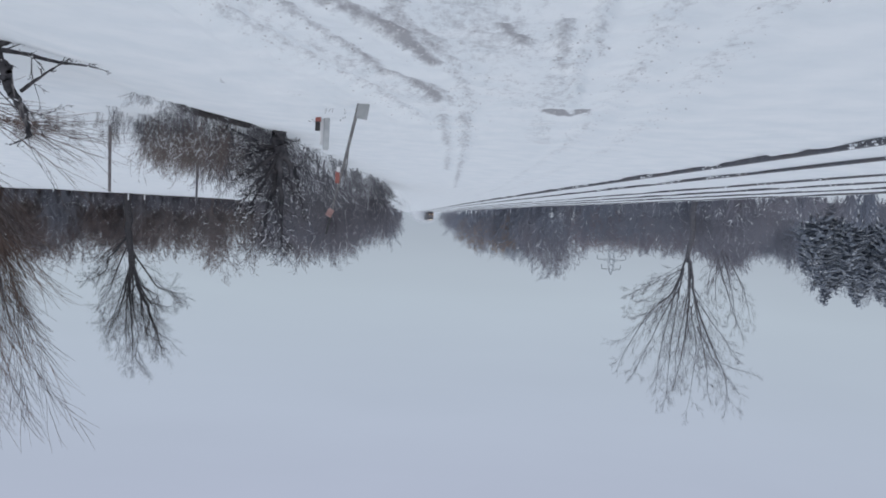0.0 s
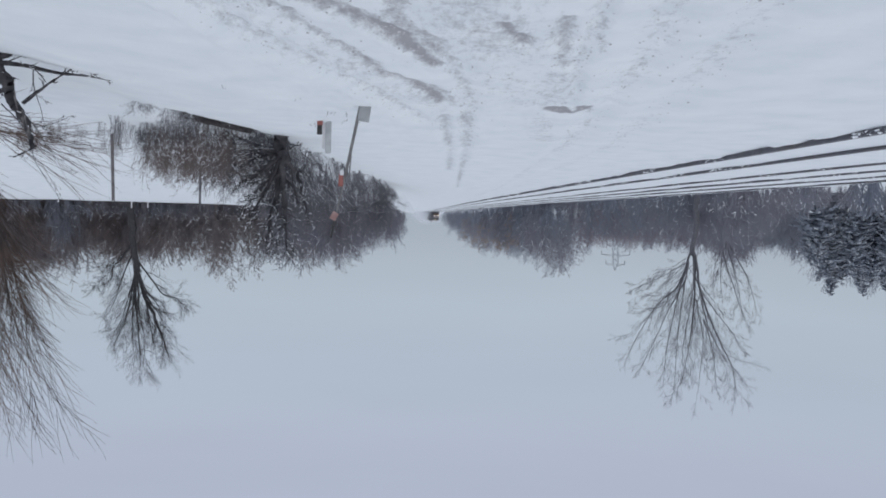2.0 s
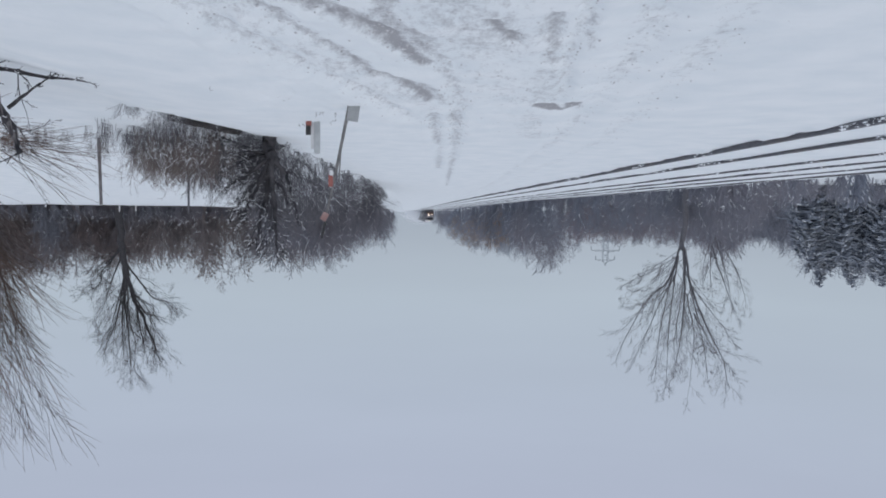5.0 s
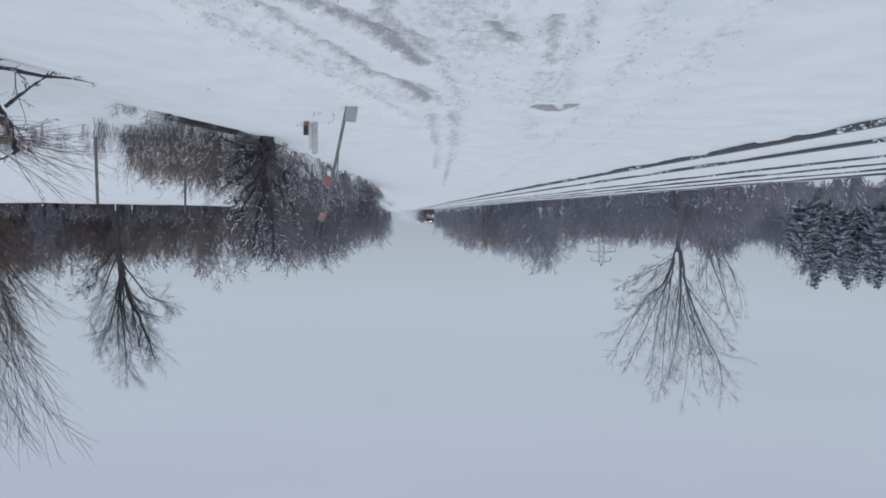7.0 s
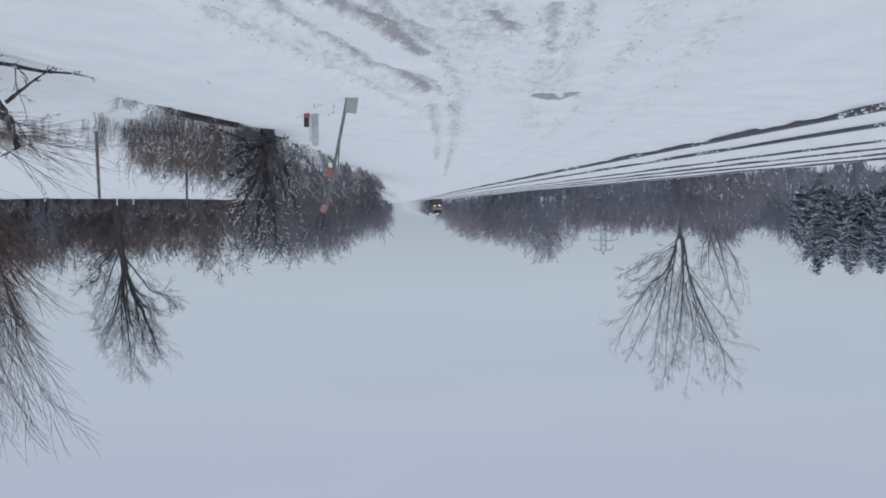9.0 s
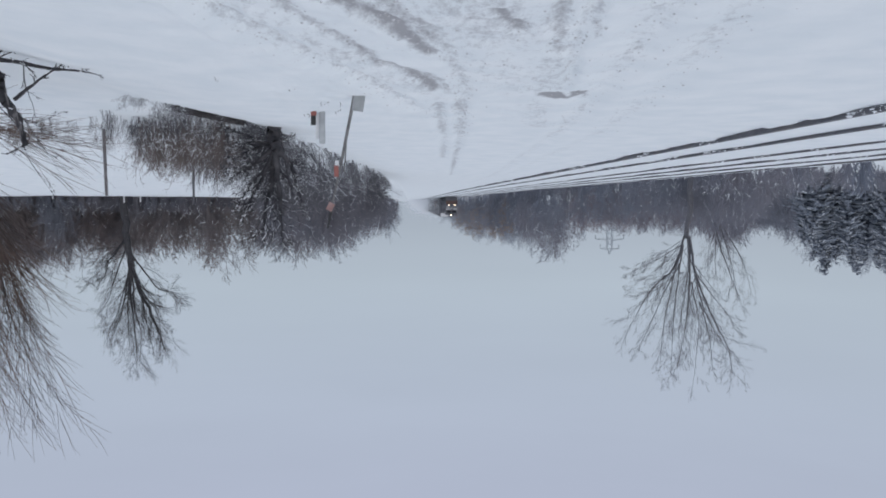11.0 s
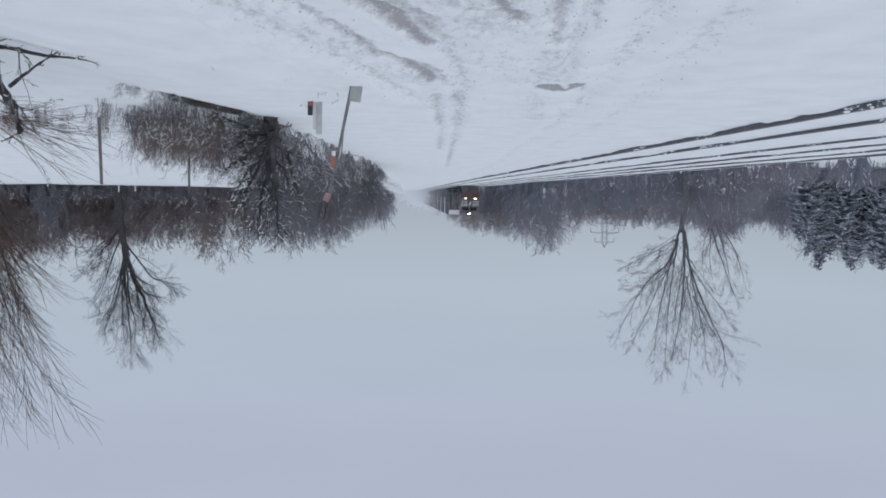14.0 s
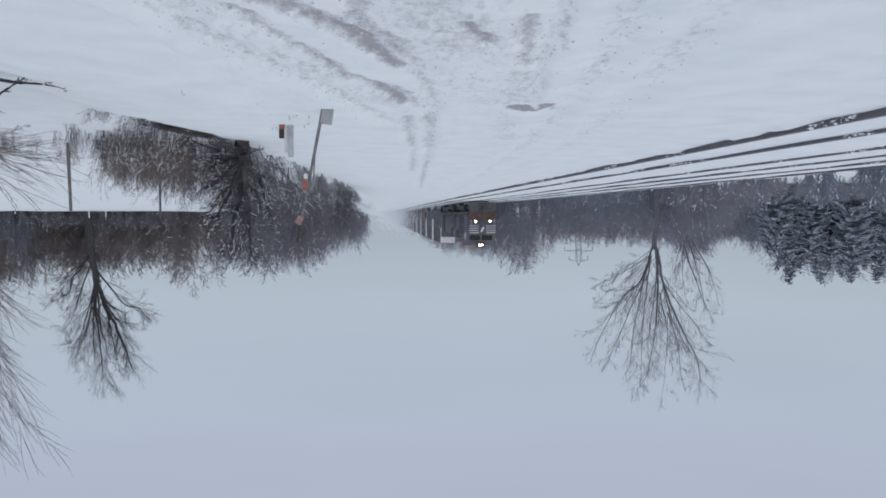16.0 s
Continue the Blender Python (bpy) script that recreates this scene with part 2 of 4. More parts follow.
def land(x, y):
    x, y = np.asarray(x, float), np.asarray(y, float)
    s = x - np.interp(y, EDGE_Y, EDGE_X)
    field = -0.35 + 1.62 * sstep(14, 88, y)
    near = 0.03 - 0.12 * sstep(-1.6, 0.2, s)
    z = near + (field - near) * sstep(-0.05, 1.5, s)
    z = z - 0.85 * sstep(16.6, 18.6, -x) - 0.7 * sstep(90.5, 95.0, y) * sstep(5.0, 7.0, s)
    z = z + 0.05 * (lattice_noise(x * 0.5, y * 0.3, 3) - 0.5) * sstep(-30, -17, x) + 0.25 * (lattice_noise(x * 0.2, y * 0.2, 5) - 0.5) * sstep(1.0, 4.0, s)
    z = z + 0.042 * sstep(-8.3, -8.9, x) * sstep(-17, -15.8, x) + 0.02 * sstep(-7.6, -7.9, x)
    return z + grade(y)


# wheel ruts, scuffs and footprints in the snow: points, half width, depth, dirt with painted groove shade
RUTS = [
    (((1.3, 4.6), (0.9, 5.8), (0.64, 6.45), (0.39, 6.76), (0.18, 7.44)), 0.15, 0.03, 0.72),
    (((0.36, 6.9), (0.18, 7.44), (-0.18, 8.88)), 0.10, 0.035, 0.80),
    (((1.1, 6.3), (0.85, 7.3), (0.54, 8.48), (0.29, 9.59)), 0.08, 0.03, 0.66),
    (((0.29, 9.59), (0.03, 9.9), (-0.36, 11.64)), 0.11, 0.035, 0.82),
    (((-0.2, 10.2), (-0.62, 12.0)), 0.08, 0.02, 0.55),
    # the 0.40 here paints grey shade into this groove, besides its depth
    (((2.2, 4.5), (1.59, 6.7), (1.31, 8.29), (0.89, 9.81), (0.5, 11.2), (-0.1, 14.0)), 0.17, 0.09, 0.40),
    (((-1.15, 6.5), (-1.2, 6.94), (-1.54, 8.58)), 0.09, 0.03, 0.54),
    (((-1.45, 6.6), (-1.75, 7.8)), 0.06, 0.015, 0.52),
    (((-1.98, 11.85), (-2.16, 12.25)), 0.14, 0.02, 1.9),
    (((-2.36, 11.7), (-2.45, 12.1)), 0.10, 0.02, 1.7),
    (((-0.72, 6.75), (-0.98, 7.65)), 0.07, 0.03, 0.68),
    (((-1.2, 4.6), (-1.32, 6.04), (-1.48, 7.19), (-2.06, 11.0)), 0.07, 0.04, 0.40),
    (((-1.6, 4.6), (-2.24, 8.33), (-3.25, 17.84), (-4.91, 48.47), (-6.0, 110)), 0.20, 0.04, 0.33),
    (((-2.3, 4.6), (-3.1, 9.5), (-4.2, 18), (-5.6, 48), (-6.6, 110)), 0.22, 0.03, 0.30),
    (((0.3, 4.6), (0.16, 6.6), (-0.38, 8.65), (-0.75, 11.58), (-1.2, 20), (-2.5, 50)), 0.12, 0.03, 0.50),
    (((-0.40, 13.0), (-0.60, 16), (-0.83, 19.6), (-1.18, 29.74)), 0.13, 0.04, 0.50),
    (((-0.75, 13.0), (-1.05, 17), (-1.35, 24)), 0.13, 0.03, 0.38),
    (((1.6, 5.0), (0.95, 8.0), (0.2, 10.3), (-0.5, 12.5)), 0.34, 0.0, 0.36),
    (((-0.2, 5.0), (-0.9, 8.5), (-1.4, 11.5)), 0.60, 0.0, 0.36),
    (((-1.5, 9.0), (-1.85, 11.4)), 0.30, 0.0, 0.45),
    (((-1.9, 12.8), (-2.6, 17)), 0.35, 0.0, 0.36),
]


def near_line(px, py, pts):
    best = np.full(px.shape, 1e9)
    for (ax, ay), (bx, by) in zip(pts, pts[1:]):
        dx, dy = bx - ax, by - ay
        u = np.clip(((px - ax) * dx + (py - ay) * dy) / (dx * dx + dy * dy), 0, 1)
        best = np.minimum(best, np.hypot(px - ax - u * dx, py - ay - u * dy))
    return best


def build_ground():
    def axis(spans):
        out = []
        for a, b, st in spans:
            out.append(np.arange(a, b, st))
        return np.concatenate(out)
    xs = axis([(-1800, -300, 250), (-300, -60, 30), (-60, -20, 4), (-20, -16, 0.5), (-16, -7.7, 0.35), (-7.7, -6.7, 0.08), (-6.7, -5, 0.3), (-5, -3, 0.12), (-3, 2.6, 0.045), (2.6, 6, 0.12), (6, 20, 0.7), (20, 60, 4), (60, 300, 30), (300, 1801, 250)])
    ys = axis([(-400, -20, 95), (-20, 4, 2.0), (4, 13, 0.05), (13, 20, 0.12), (20, 40, 0.4), (40, 100, 2), (100, 300, 8), (300, 700, 40), (700, 4200, 350)])
    X, Y = np.meshgrid(xs, ys)
    Z = land(X, Y)
    dirt_shade = np.zeros_like(Z)
    wob = (lattice_noise(X * 2.3, Y * 2.3, 11) - 0.5)
    fine = lattice_noise(X * 9, Y * 6, 12)
    for pts, hw, dep, dr in RUTS:
        d = near_line(X + 0.12 * wob, Y, pts) / hw
        k = np.exp(-(d * 0.85) ** 2)
        dirt_shade = np.maximum(dirt_shade, dr * np.exp(-(d * 0.8) ** 2) * (0.62 + 0.5 * lattice_noise(X * 1.1, Y * 0.8, 17)))
        Z = Z - dep * k * (0.6 + 0.8 * fine) + 0.5 * dep * np.exp(-((d - 1.7) * 1.4) ** 2) * fine
    track = sstep(3.5, 1.5, np.abs(X + 0.2)) * sstep(22, 12, Y)
    Z = Z + 0.045 * track * (lattice_noise(X * 4, Y * 2.5, 21) - 0.5) + 0.026 * track * (lattice_noise(X * 13, Y * 9, 22) - 0.5)
    Z = Z + 0.03 * sstep(-4, -7, X) * sstep(-17, -15, X) * (lattice_noise(X * 2, Y * 0.8, 25) - 0.6)
    Z = Z + 0.075 * np.exp(-((X + 7.12) / 0.13) ** 2) * (lattice_noise(X * 1.5, Y * 2.2, 31) * lattice_noise(X, Y * 0.5, 32) * 1.6 - 0.1)
    ny, nx = X.shape
    v = np.stack([X, Y, Z], -1).reshape(-1, 3)
    i = np.arange(ny * nx).reshape(ny, nx)
    f = np.stack([i[:-1, :-1], i[:-1, 1:], i[1:, 1:], i[1:, :-1]], -1).reshape(-1, 4)
    g = link_mesh("ground", v, f, SNOWG, smooth=True)
    a = g.data.attributes.new("dirt_shade", "FLOAT", "POINT")
    a.data.foreach_set("value", dirt_shade.reshape(-1).astype(np.float32))
    tagged(g, "snow-covered ground with wheel ruts and muddy scuffs", "ground", kind="structure")


build_ground()


# ---- railway tracks: three lines, their sleepers under the snow ----
def build_track(xc, name_label):
    t = tagged(new("railway_track"), name_label, "railway track", "parallel tracks", "structure")
    ys = np.concatenate([np.arange(-60, 90, 1.5), np.arange(90, 900, 12.0)])
    prof = [(-0.07, 0.0), (-0.07, 0.02), (-0.012, 0.04), (-0.012, 0.115), (-0.036, 0.125), (-0.036, 0.155), (-0.03, 0.162), (0.03, 0.162), (0.036, 0.155), (0.036, 0.125), (0.012, 0.115), (0.012, 0.04), (0.07, 0.02), (0.07, 0.0)]
    for side in (0.7525, -0.7525):
        v, f, n = [], [], len(prof)
        for y in ys:
            g = float(grade(y))
            v += [(xc + side + a, y, b + g - 0.012) for a, b in prof]
        for k in range(len(ys) - 1):
            f += [(k * n + j, k * n + (j + 1) % n, (k + 1) * n + (j + 1) % n, (k + 1) * n + j) for j in range(n)]
        link_mesh("rail", v, f, STEEL, t, "dark rusty steel rail")


def rail_lumps():
    """Broken crust of snow leaning on the near rails."""
    rg = np.random.RandomState(44)
    P = []
    for xr in (-7.25, -8.75, -10.95, -12.45, -13.95, -15.45):
        n = 1100
        y = 9 + 75 * rg.uniform(0, 1, n) ** 1.4
        keep = lattice_noise(y * 0.55, y * 0 + xr, 45) > 0.64
        y = y[keep]
        P.append(np.stack([xr + 0.05 + np.abs(rg.normal(0, 0.035, len(y))), y, 0.055 + rg.uniform(0, 0.085, len(y))], -1))
    v, f = clumps(np.concatenate(P), 0.036, 46, 0.6)
    tagged(link_mesh("snow_crust", v, f, SNOW), "broken lumps of snow crust along the rails", "snow crust", kind="stuff")


build_track(-8.0, "rusty twin rails half buried in snow")
build_track(-11.7, "rusty twin rails in snow, under the train")
build_track(-14.7, "rusty twin rails half buried in snow")


# ---- bare wood: segments grown by a branching rule, then wrapped in tubes ----
def grow(S, rng, p, d, L, r, lvl, P):
    n = P["seg"][min(lvl, len(P["seg"]) - 1)]
    wob = P["wob"][min(lvl, len(P["wob"]) - 1)]
    up = P["up"][min(lvl, len(P["up"]) - 1)]
    taper = P["taper"][min(lvl, len(P["taper"]) - 1)]
    pts, rs, dirs = [p], [r], [d]
    for i in range(n):
        d = (d + Vector((rng.gauss(0, wob), rng.gauss(0, wob), rng.gauss(0, wob) + up))).normalized()
        p = p + d * (L / n)
        r1 = r * (1 - (1 - taper) * (i + 1) / n)
        S.append((pts[-1], p, rs[-1], r1, lvl))
        pts.append(p)
        rs.append(r1)
        dirs.append(d)
    if lvl >= P["levels"]:
        return
    kids = P["kids"][lvl]
    lo = P["from"][min(lvl, len(P["from"]) - 1)]
    for k in range(kids):
        u = lo + (1 - lo) * (k + rng.random()) / kids
        i = min(n - 1, int(u * n))
        q = pts[i].lerp(pts[i + 1], u * n - i)
        ang = radians(rng.uniform(*P["ang"][min(lvl, len(P["ang"]) - 1)]))
        side = dirs[i + 1].orthogonal().normalized()
        side.rotate(Matrix.Rotation(k * 2.4 + rng.uniform(-0.6, 0.6), 3, dirs[i + 1]))
        nd = (dirs[i + 1] * math.cos(ang) + side * math.sin(ang)).normalized()
        rr = max(P["rmin"], (rs[i] * (1 - (u * n - i)) + rs[i + 1] * (u * n - i)) * P["rk"][min(lvl, len(P["rk"]) - 1)])
        ll = L * P["lk"][min(lvl, len(P["lk"]) - 1)] * rng.uniform(0.7, 1.15) * (1.15 - 0.5 * u)
        grow(S, rng, q, nd, ll, rr, lvl + 1, P)


def arrays(S):
    a = np.array([(*s[0], *s[1]) for s in S])
    return a[:, :3], a[:, 3:], np.array([s[2] for s in S]), np.array([s[3] for s in S]), np.array([s[4] for s in S])


def tubes(A, B, R0, R1, k):
    """Tapered k-sided tubes round all segments, as vertices and quads."""
    D = B - A
    L = np.linalg.norm(D, axis=1, keepdims=True) + 1e-9
    D = D / L
    ref = np.where(np.abs(D[:, 2:3]) < 0.9, np.array([[0, 0, 1.0]]), np.array([[1.0, 0, 0]]))
    U = np.cross(D, ref)
    U /= np.linalg.norm(U, axis=1, keepdims=True)
    V = np.cross(D, U)
    an = np.arange(k) * 2 * math.pi / k
    ring = U[:, None] * np.cos(an)[None, :, None] + V[:, None] * np.sin(an)[None, :, None]
    lo = A[:, None] + ring * R0[:, None, None]
    hi = (B + D * R1[:, None] * 0.4)[:, None] + ring * R1[:, None, None]
    v = np.concatenate([lo, hi], 1).reshape(-1, 3)
    base = np.arange(len(A))[:, None] * 2 * k
    j = np.arange(k)[None]
    f = np.stack([base + j, base + (j + 1) % k, base + k + (j + 1) % k, base + k + j], -1).reshape(-1, 4)
    return v, f


def merge(pieces):
    vs, fs, o = [], [], 0
    for v, f in pieces:
        vs.append(v)
        fs.append(f + o)
        o += len(v)
    return np.concatenate(vs), np.concatenate(fs)


def wood_mesh(S, thick_sides=7, thin_sides=3, thick=0.05):
    A, B, R0, R1, _ = arrays(S)
    m = R0 > thick
    out = []
    if m.any():
        out.append(tubes(A[m], B[m], R0[m], R1[m], thick_sides))
    if (~m).any():
        out.append(tubes(A[~m], B[~m], R0[~m], R1[~m], thin_sides))
    return merge(out)


OCT = np.array([(1, 0, 0), (0, 1, 0), (-1, 0, 0), (0, -1, 0), (0, 0, 1), (0, 0, -0.5)], float)
OCTF = np.array([(0, 1, 4), (1, 2, 4), (2, 3, 4), (3, 0, 4), (1, 0, 5), (2, 1, 5), (3, 2, 5), (0, 3, 5)])


def clumps(P, size, seed, flat=0.6):
    """Small uneven lumps at the points P."""
    rg = np.random.RandomState(seed)
    n = len(P)
    sc = size * rg.uniform(0.25, 1.0, (n, 1, 1)) ** 1.5 * 1.4 * np.array([1, 1, flat])[None, None] * rg.uniform(0.7, 1.3, (n, 6, 1))
    an = rg.uniform(0, 6.28, n)
    c, s = np.cos(an)[:, None], np.sin(an)[:, None]
    o = OCT[None] * sc
    o = np.stack([o[..., 0] * c - o[..., 1] * s, o[..., 0] * s + o[..., 1] * c, o[..., 2]], -1)
    v = (P[:, None] + o).reshape(-1, 3)
    f = (OCTF[None] + np.arange(n)[:, None, None] * 6).reshape(-1, 3)
    return v, f


def snow_twigs(S, share, seed, lift=0.7, rmin=0.01, zmax=99.0):
    """Sleeves of snow along some of the flatter twigs."""
    A, B, R0, R1, _ = arrays(S)
    D = B - A
    flat = np.hypot(D[:, 0], D[:, 1]) / (np.linalg.norm(D, axis=1) + 1e-9)
    pick = np.random.RandomState(seed).uniform(0, 1, len(A)) < share * flat
    pick &= (R0 <= np.percentile(R0, 75)) & (A[:, 2] < zmax)
    A, B, R0, R1 = A[pick].copy(), B[pick].copy(), np.maximum(R0[pick] * 1.15, rmin), np.maximum(R1[pick] * 1.15, rmin)
    A[:, 2] += R0 * lift
    B[:, 2] += R1 * lift
    return tubes(A, B, R0, R1, 4)


def moved(v, x, y, z, turn, size, tall=1.0):
    c, s = math.cos(turn) * size, math.sin(turn) * size
    return np.stack([v[:, 0] * c - v[:, 1] * s + x, v[:, 0] * s + v[:, 1] * c + y, v[:, 2] * size * tall + z], -1)


def make_tree(label, x, y, S, material, snow=0.0, seed=1, sink=0.1, name="tree"):
    t = tagged(new(name), label, "tree")
    t.location = (x, y, float(land(x, y)) - sink)
    A = [s for s in S if s[4] == 0]
    C = [s for s in S if s[4] > 0]
    v, f = wood_mesh(A, 9, 9)
    link_mesh("trunk", v, f, material, t, smooth=True)
    v, f = wood_mesh(C)
    crown = link_mesh("crown", v, f, material, t, smooth=True)
    if snow:
        v, f = snow_twigs([q for q in S if q[4] < 4], snow, seed, 0.8, 0.007)
        tagged(link_mesh("snow", v, f, SNOW, crown, "snow caught on the branches"), kind="stuff")
    return t


rail_lumps()


# -- the tall bare trees, each stem led along its own line --
def stem(S, rng, pts, r, P, kids, bow, lvl=1):
    """A long limb through the (x, z) points, bowed towards or away by the depth bow, with side branches."""
    n = 4 * (len(pts) - 1)
    line, rs = [], []
    for i in range(n + 1):
        u = i / n * (len(pts) - 1)
        k = min(len(pts) - 2, int(u))
        a, b, c, d = (pts[max(0, min(len(pts) - 1, k + q))] for q in (-1, 0, 1, 2))
        w = u - k
        q = [0.5 * (2 * b[j] + (c[j] - a[j]) * w + (2 * a[j] - 5 * b[j] + 4 * c[j] - d[j]) * w * w + (3 * b[j] - a[j] - 3 * c[j] + d[j]) * w ** 3) for j in (0, 1)]
        line.append(Vector((q[0] + rng.gauss(0, 0.25 * r) * (i > 0), bow * (i / n) ** 1.3 + rng.gauss(0, 0.25 * r), q[1])))
        rs.append(r * (1 - 0.84 * i / n))
    total = sum((b - a).length for a, b in zip(line, line[1:]))
    for i in range(n):
        S.append((line[i], line[i + 1], rs[i], rs[i + 1], lvl))
    for k in range(kids):
        u = 0.10 + 0.90 * (k + rng.random()) / kids
        i = min(n - 1, int(u * n))
        q = line[i].lerp(line[i + 1], u * n - i)
        d = (line[i + 1] - line[i]).normalized()
        ang = radians(rng.uniform(*P["fan"]))
        side = d.orthogonal().normalized()
        side.rotate(Matrix.Rotation(k * 2.4 + rng.uniform(-0.7, 0.7), 3, d))
        nd = (d * math.cos(ang) + side * math.sin(ang)).normalized()
        grow(S, rng, q, nd, total * P["reach"] * rng.uniform(0.6, 1.2) * (1.15 - 0.6 * u), max(P["rmin"], rs[i] * 0.36), lvl + 1, P)


def stem_tree(seed, trunk, r, groups, P, depth, size=1.0):
    """A trunk through (x, z) points that divides into stems (radius, points)."""
    rng = random.Random(seed)
    trunk, r, depth = [(x * size, z * size) for x, z in trunk], r * size, depth * size
    groups = [(q * size, [(x * size, z * size) for x, z in pts]) for q, pts in groups]
    S = []
    stem(S, rng, trunk, r, P, 0, 0, 0)
    S[:] = [(a, b, r * (1.22 - 0.5 * i / len(S)) if i == 0 else r * (1 - 0.35 * i / len(S)), r * (1 - 0.35 * (i + 1) / len(S)), 0) for i, (a, b, _, _, _) in enumerate(S)]
    for k, (rr, pts) in enumerate(groups):
        stem(S, rng, pts, rr, P, P["side"] + 3 * len(pts), depth * math.sin(2.4 * k + 1) * rng.uniform(0.5, 1))
    return S


GREY_WEST = [
    (0.12, ((0.4, 5.2), (0.8, 7.4), (1.4, 9.2), (2.8, 10.7), (4.1, 12.9), (5.5, 16.3))),
    (0.085, ((0.7, 7.0), (1.5, 9.6), (2.5, 14.3), (2.9, 18.9))),
    (0.085, ((0.6, 6.6), (1.1, 9.8), (1.6, 14.3), (1.8, 19.4))),
    (0.07, ((0.9, 8.5), (2.3, 11.6), (3.5, 15.1), (4.3, 17.6))),
    (0.085, ((0.2, 5.5), (0.2, 8.5), (0.6, 10.7), (1.4, 14.7), (1.5, 16.9))),
]
GREY_EAST = [
    (0.12, ((0.1, 5.7), (-0.2, 9.8), (-0.1, 14.5), (0.5, 18.9))),
    (0.08, ((-0.3, 10.3), (-0.6, 11.6), (-1.3, 14.5), (-1.0, 20.5))),
    (0.13, ((0.0, 5.9), (-0.6, 9.6), (-1.7, 12.9), (-3.1, 16.0), (-3.7, 19.1))),
    (0.08, ((-0.6, 9.6), (-1.9, 13.3), (-3.8, 16.2), (-5.3, 18.2))),
    (0.05, ((-0.4, 9.0), (-2.3, 11.6), (-3.9, 13.6), (-4.5, 15.1))),
    (0.07, ((-1.1, 12.2), (-2.0, 15.1), (-2.5, 19.1))),
]
GREY_LOW = [
    (0.05, ((0.7, 6.6), (2.7, 8.0), (4.0, 8.8), (5.3, 9.7))),
    (0.04, ((0.6, 6.1), (2.5, 7.2), (4.2, 8.0))),
    (0.04, ((1.5, 9.6), (3.2, 11.2), (5.7, 11.4))),
]
GREY_SMALL = [
    (0.08, ((0.5, 5.4), (-0.3, 7.6), (-1.9, 11.2), (-2.6, 12.6))),
    (0.07, ((0.0, 5.2), (-1.1, 8.8), (-1.6, 11.6))),
    (0.07, ((-0.2, 5.0), (-2.1, 8.2), (-3.1, 11.8))),
    (0.06, ((0.5, 5.6), (0.3, 8.4), (-0.4, 11.0))),
    (0.05, ((0.5, 5.0), (1.5, 7.4), (1.8, 9.6))),
]
FIELD_STEMS = [
    (0.25, ((-0.6, 7.6), (-1.4, 10.4), (-2.3, 12.9), (-3.1, 15.4), (-3.4, 17.3))),
    (0.14, ((-0.3, 6.5), (-0.1, 9.6), (0.4, 12.5), (1.7, 15.7))),
    (0.16, ((-0.4, 7.2), (-0.5, 10.8), (-1.0, 14.6), (-1.3, 18.2))),
    (0.11, ((-0.4, 7.6), (0.1, 12.1), (0.4, 14.6), (0.6, 17.4))),
    (0.10, ((-0.9, 8.7), (-2.1, 10.8), (-3.5, 12.5), (-4.1, 15.0))),
    (0.08, ((-0.3, 8.0), (1.0, 12.5), (2.2, 14.6))),
    (0.09, ((-1.7, 11.2), (-2.1, 14.2), (-2.5, 16.9))),
    (0.10, ((-0.6, 8.0), (-1.0, 12.1), (-1.9, 14.6), (-2.0, 17.6))),
]
FIELD_LIMBS = [
    (0.11, ((0.0, 4.7), (1.3, 6.3), (2.3, 7.3), (2.8, 8.8), (5.1, 10.0))),
    (0.11, ((-0.4, 6.1), (-2.1, 8.3), (-3.6, 10.0), (-5.0, 10.3), (-5.8, 11.0))),
    (0.09, ((-0.2, 5.3), (1.0, 8.3), (1.8, 10.9), (2.6, 12.5))),
    (0.06, ((0.0, 4.4), (1.1, 5.8), (3.2, 7.7), (4.2, 9.0))),
]
GREY_P = dict(levels=4, seg=(5, 8, 6, 4, 2), wob=(0.03, 0.05, 0.08, 0.11, 0.14), up=(0.03, 0.02, 0.03, 0.03, 0.02), taper=(0.75, 0.2, 0.3, 0.4, 0.5), kids=(0, 0, 6, 5, 0),
              ang=((20, 35), (12, 30), (14, 40), (16, 46)), lk=(1, 0.5, 0.48, 0.55), rk=(0.7, 0.48, 0.42, 0.5), rmin=0.0058, reach=0.30, side=4, fan=(14, 50))
GREY_P["from"] = (0.3, 0.12, 0.2, 0.15)
FIELD_P = dict(GREY_P, kids=(0, 0, 8, 6, 0), wob=(0.03, 0.05, 0.09, 0.11, 0.13), reach=0.38, rmin=0.0066, side=6, fan=(16, 56))
make_tree("tall bare grey tree standing before low woods", -20.5, 60, stem_tree(4, ((-0.12, -0.8), (0.0, 2.6), (0.25, 5.9)), 0.33, GREY_WEST + GREY_EAST + GREY_LOW, GREY_P, 3.6, 0.75), GREYBARK, sink=float(land(-20.5, 60)) + 0.33)
make_tree("smaller bare grey tree beside the tall one", -31.6, 83, stem_tree(14, ((0.0, 0.0), (0.1, 2.6), (0.2, 5.3)), 0.17, GREY_SMALL, GREY_P, 2.0), GREYBARK)
make_tree("tall bare tree at the edge of the field", 29.2, 87.3, stem_tree(9, ((0.1, 0.0), (0.0, 3.0), (-0.3, 6.2), (-0.55, 7.8)), 0.42, FIELD_STEMS + FIELD_LIMBS, FIELD_P, 3.2, 0.96), BARK2)


